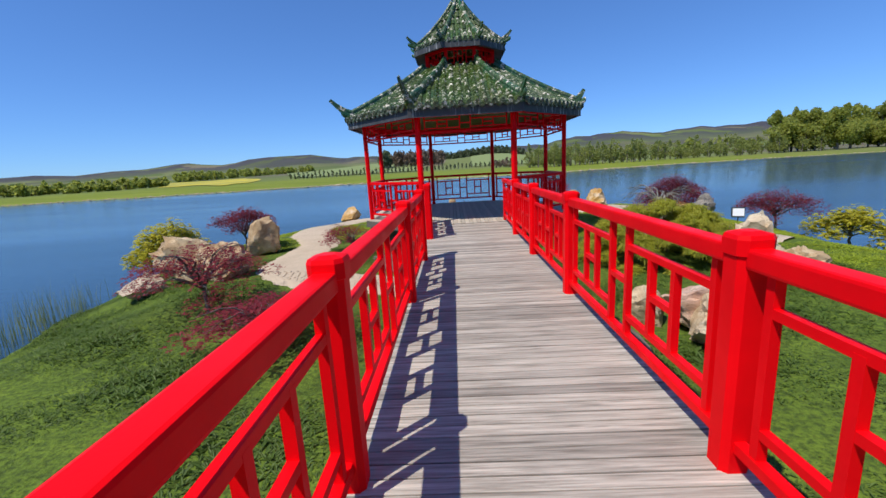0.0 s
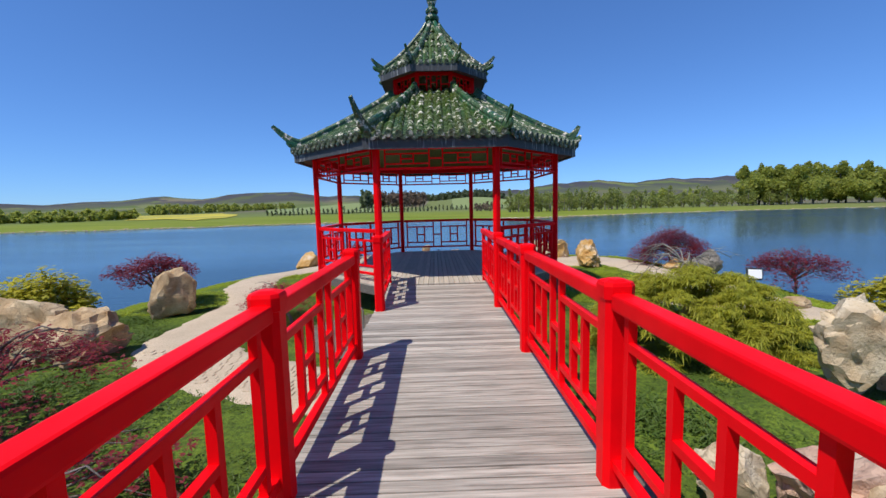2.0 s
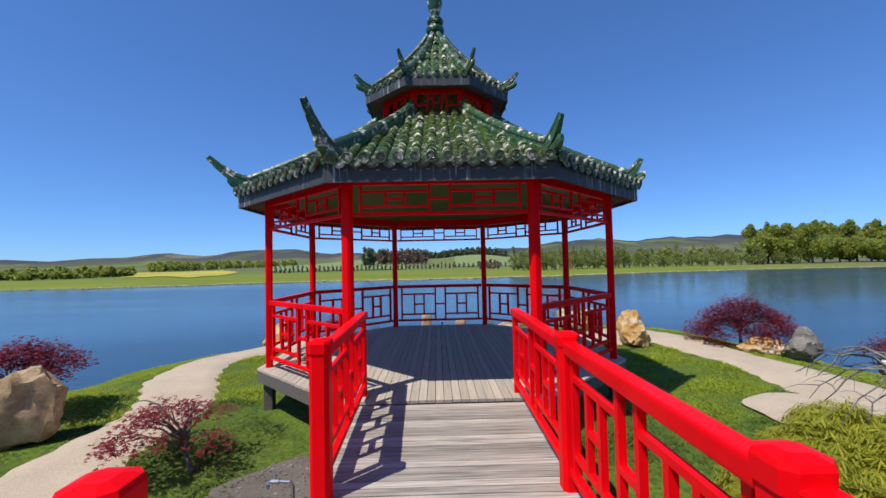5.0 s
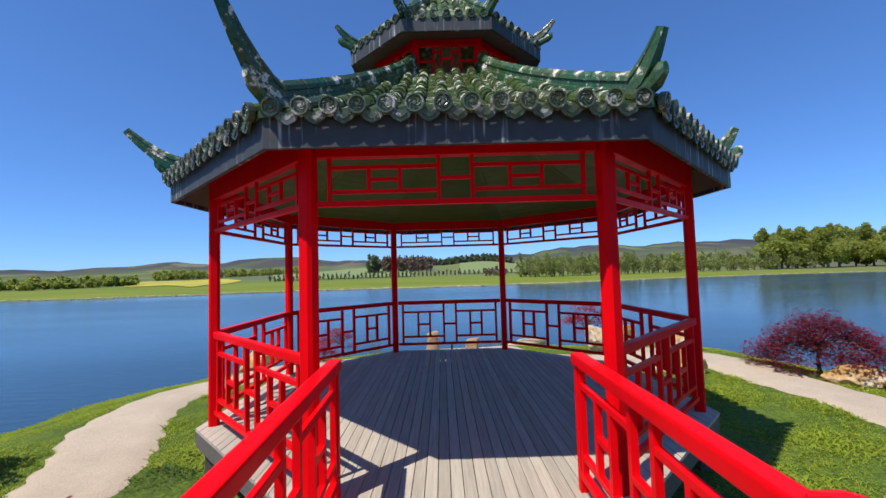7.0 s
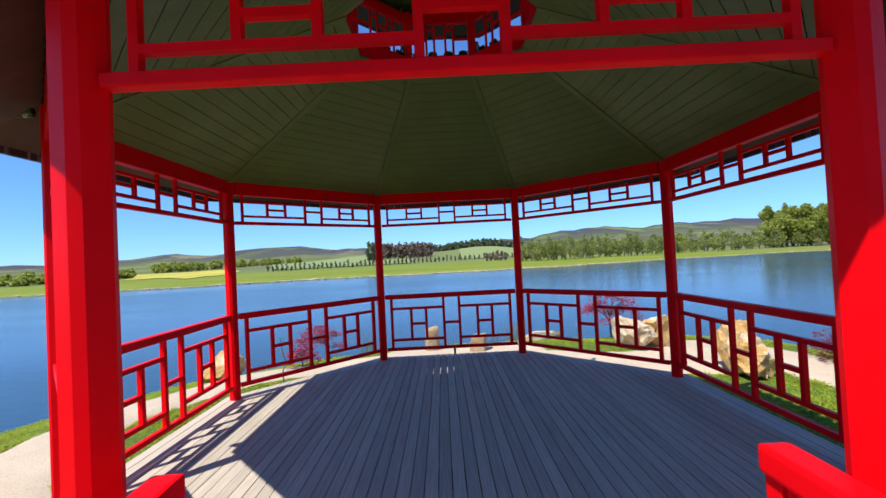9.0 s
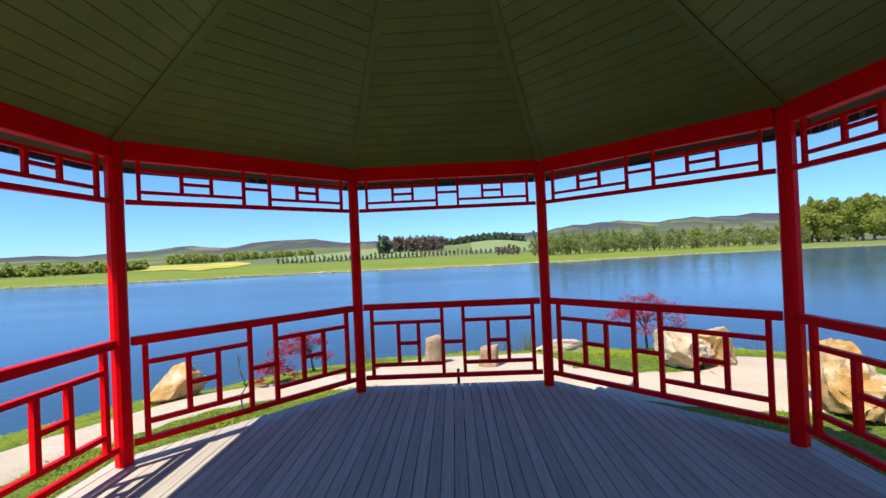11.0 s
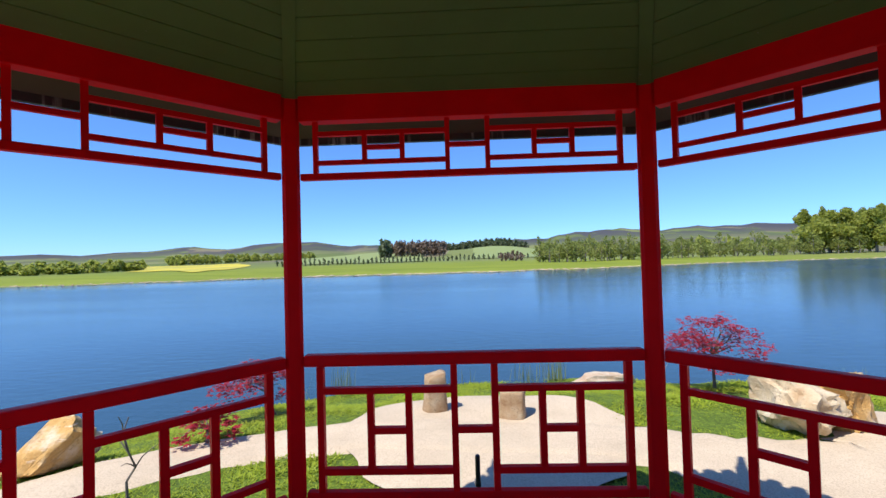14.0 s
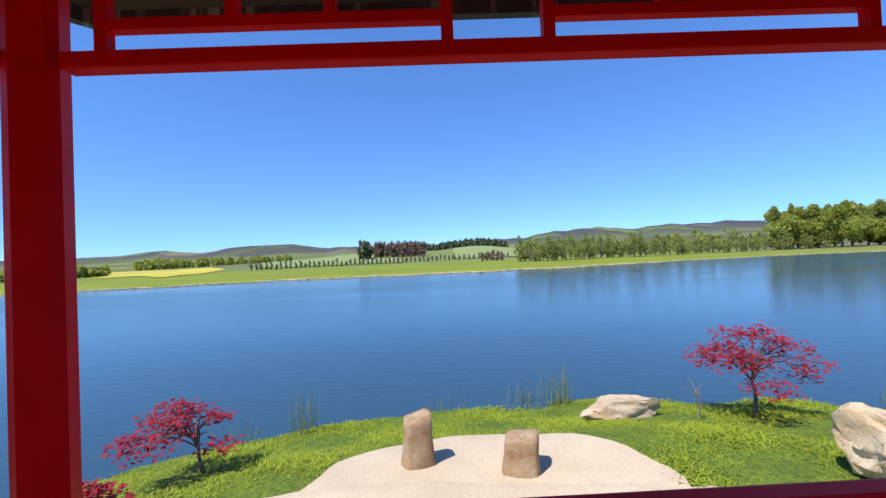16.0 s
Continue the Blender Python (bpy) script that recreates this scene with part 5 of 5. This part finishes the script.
rs2 = np.random.RandomState(8)
pts = []
for _ in range(1500):
    a, q = rs2.uniform(0, 6.283), math.sqrt(rs2.uniform(0, 1))
    x, y = -0.95 + 1.25 * q * math.cos(a), -3.95 + 1.3 * q * math.sin(a)
    pts.append((x, y, float(height(x, y)) + 0.035))
for _ in range(1200):
    a, q = rs2.uniform(0, 6.283), math.sqrt(rs2.uniform(0, 1))
    x, y = 0.35 + 1.15 * q * math.cos(a), -8.9 + 2.6 * q * math.sin(a)
    pts.append((x, y, float(height(x, y)) + 0.035))
stone_heap("gravel", pts, 0.014, ROCK_GREY, 6, "loose brown and grey gravel in the beds")

# ---- fittings ----
fl = thing("floodlight", "small black garden floodlight with a white face", "floodlight", at=(8.2, -0.35, float(height(8.2, -0.35))))
part("spike", bar_mesh((0, 0, -0.05), (0, 0, 0.16), 0.03, 0.03, 0.003), BLACK, fl)
part("bracket", bar_mesh((-0.16, 0, 0.15), (0.16, 0, 0.15), 0.03, 0.02, 0.003), BLACK, fl)
part("housing", bar_mesh((0, 0.03, 0.16), (0, 0.09, 0.44), 0.34, 0.09, 0.012, (0, 1, 0)), BLACK, fl)
part("lamp_glass", bar_mesh((0, -0.042, 0.188), (0, 0.012, 0.412), 0.29, 0.016, 0.003, (0, 1, 0)), WHITE, fl)
fl.rotation_euler = (0, 0, radians(-25))

sp = thing("path_light", "slim black spike light standing in the grass", "garden light", at=(0.05, 3.62, float(height(0.05, 3.62))))
bm = bmesh.new()
tube(bm, [(0, 0, -0.05), (0, 0, 0.46)], [0.011, 0.011], 8)
part("stem", bm, BLACK, sp)
bm = bmesh.new()
tube(bm, [(0, 0, 0.44), (0, 0, 0.47), (0, 0, 0.50), (0, 0, 0.515), (0, 0, 0.72), (0, 0, 0.73)], [0.012, 0.024, 0.026, 0.021, 0.021, 0.012], 12)
part("head", bm, BLACK, sp)

tp = thing("garden_tap", "galvanised standpipe with a brass garden tap", "tap", at=(-1.18, -4.55, float(height(-1.18, -4.55))))
bm = bmesh.new()
tube(bm, [(0, 0, -0.05), (0, 0, 0.50), (-0.02, 0, 0.53), (-0.10, 0, 0.535)], [0.014] * 4, 8)
part("pipe", bm, STEEL, tp)
bm = bmesh.new()
tube(bm, [(-0.10, 0, 0.535), (-0.16, 0, 0.535), (-0.185, 0, 0.52), (-0.19, 0, 0.48)], [0.02, 0.018, 0.015, 0.014], 8)
part("spout", bm, STEEL, tp)
bm = bmesh.new()
tube(bm, [(-0.13, 0, 0.55), (-0.13, 0, 0.59)], [0.009, 0.009], 6)
beam(bm, (-0.17, 0, 0.595), (-0.09, 0, 0.595), 0.014, 0.012)
part("handle", bm, STEEL, tp)

# ---- setts, boards and tiles, piece by piece ----
rp = random.Random(12)
sett_me = []
for v in range(5):
    bm = bmesh.new()
    w_, d_ = rp.uniform(0.118, 0.134), rp.uniform(0.088, 0.098)
    ol = []
    for sx, sy in ((-1, -1), (0, -1.05), (1, -1), (1.04, 0), (1, 1), (0, 1.05), (-1, 1), (-1.04, 0)):
        ol.append((sx * w_ / 2 * rp.uniform(0.90, 1.04), sy * d_ / 2 * rp.uniform(0.90, 1.04)))
    loft(bm, [[(x, y, -0.02) for x, y in ol], [(x, y, 0.003) for x, y in ol], [(x * 0.93, y * 0.93, 0.007) for x, y in ol]])
    bmesh.ops.recalc_face_normals(bm, faces=bm.faces)
    me = bpy.data.meshes.new("sett")
    bm.to_mesh(me)
    bm.free()
    me.materials.append(SAND_SETT)
    sett_me.append(me)
yy = -6.75
while yy < -4.75:
    xx = -4.3 + rp.uniform(0, 0.1)
    while xx < -1.15:
        if min(math.hypot(xx - a, yy - b) - w for (a, b), w in zip(PATH_C, PATH_W)) < -0.2:
            o = placed("sett", sett_me[rp.randrange(5)], SAND_SETT, path_ob)
            o.location = (xx, yy, float(height(xx, yy)) + 0.046 + rp.uniform(0, 0.003))
            o.rotation_euler = (0, 0, rp.uniform(-0.06, 0.06))
        xx += 0.134 + rp.uniform(-0.004, 0.006)
    yy += 0.102
rnd = random.Random(3)
board_w, pitch = 0.0865, 0.0945
plank_me = []
for v in range(5):
    bm = bmesh.new()
    beam(bm, (-0.95, 0, -0.016), (0.95, 0, -0.016), board_w - 0.002 * (v % 3), 0.03 + 0.001 * v, 0.004)
    me = bpy.data.meshes.new("deck_board")
    bm.to_mesh(me)
    bm.free()
    me.materials.append(WOOD_X)
    plank_me.append(me)
y = -17.0
while y < -3.02:
    o = placed("deck_board", plank_me[rnd.randrange(5)], WOOD_X, bridge)
    o.location = (rnd.uniform(-0.008, 0.008), y, rnd.uniform(-0.003, 0.001))
    o.rotation_euler = (0, 0, rnd.uniform(-0.0015, 0.0015))
    y += pitch

D_OUT = 2.925
bw = 0.1
x = -D_OUT + 0.02
while x < D_OUT - 0.02:
    x1 = min(x + bw - 0.007, D_OUT)
    ext = lambda q: min(D_OUT, D_OUT * 1.41421 - abs(q))
    pts = [(x, -ext(x)), (x1, -ext(x1)), (x1, ext(x1)), (x, ext(x))]
    bm = bmesh.new()
    dz = rnd.uniform(-0.002, 0.001)
    prism(bm, pts, -0.032 + dz, dz)
    part("deck_board", bm, WOOD_Y, pavilion)
    x += bw

tile_roof(lower, low_prof, LA_OUT, LA_IN, 14, 0.058, 0.25, (0, 1, 7))
tile_roof(upper, up_prof, UA_OUT, UA_IN, 7, 0.046, 0.22, (0, 1, 7))
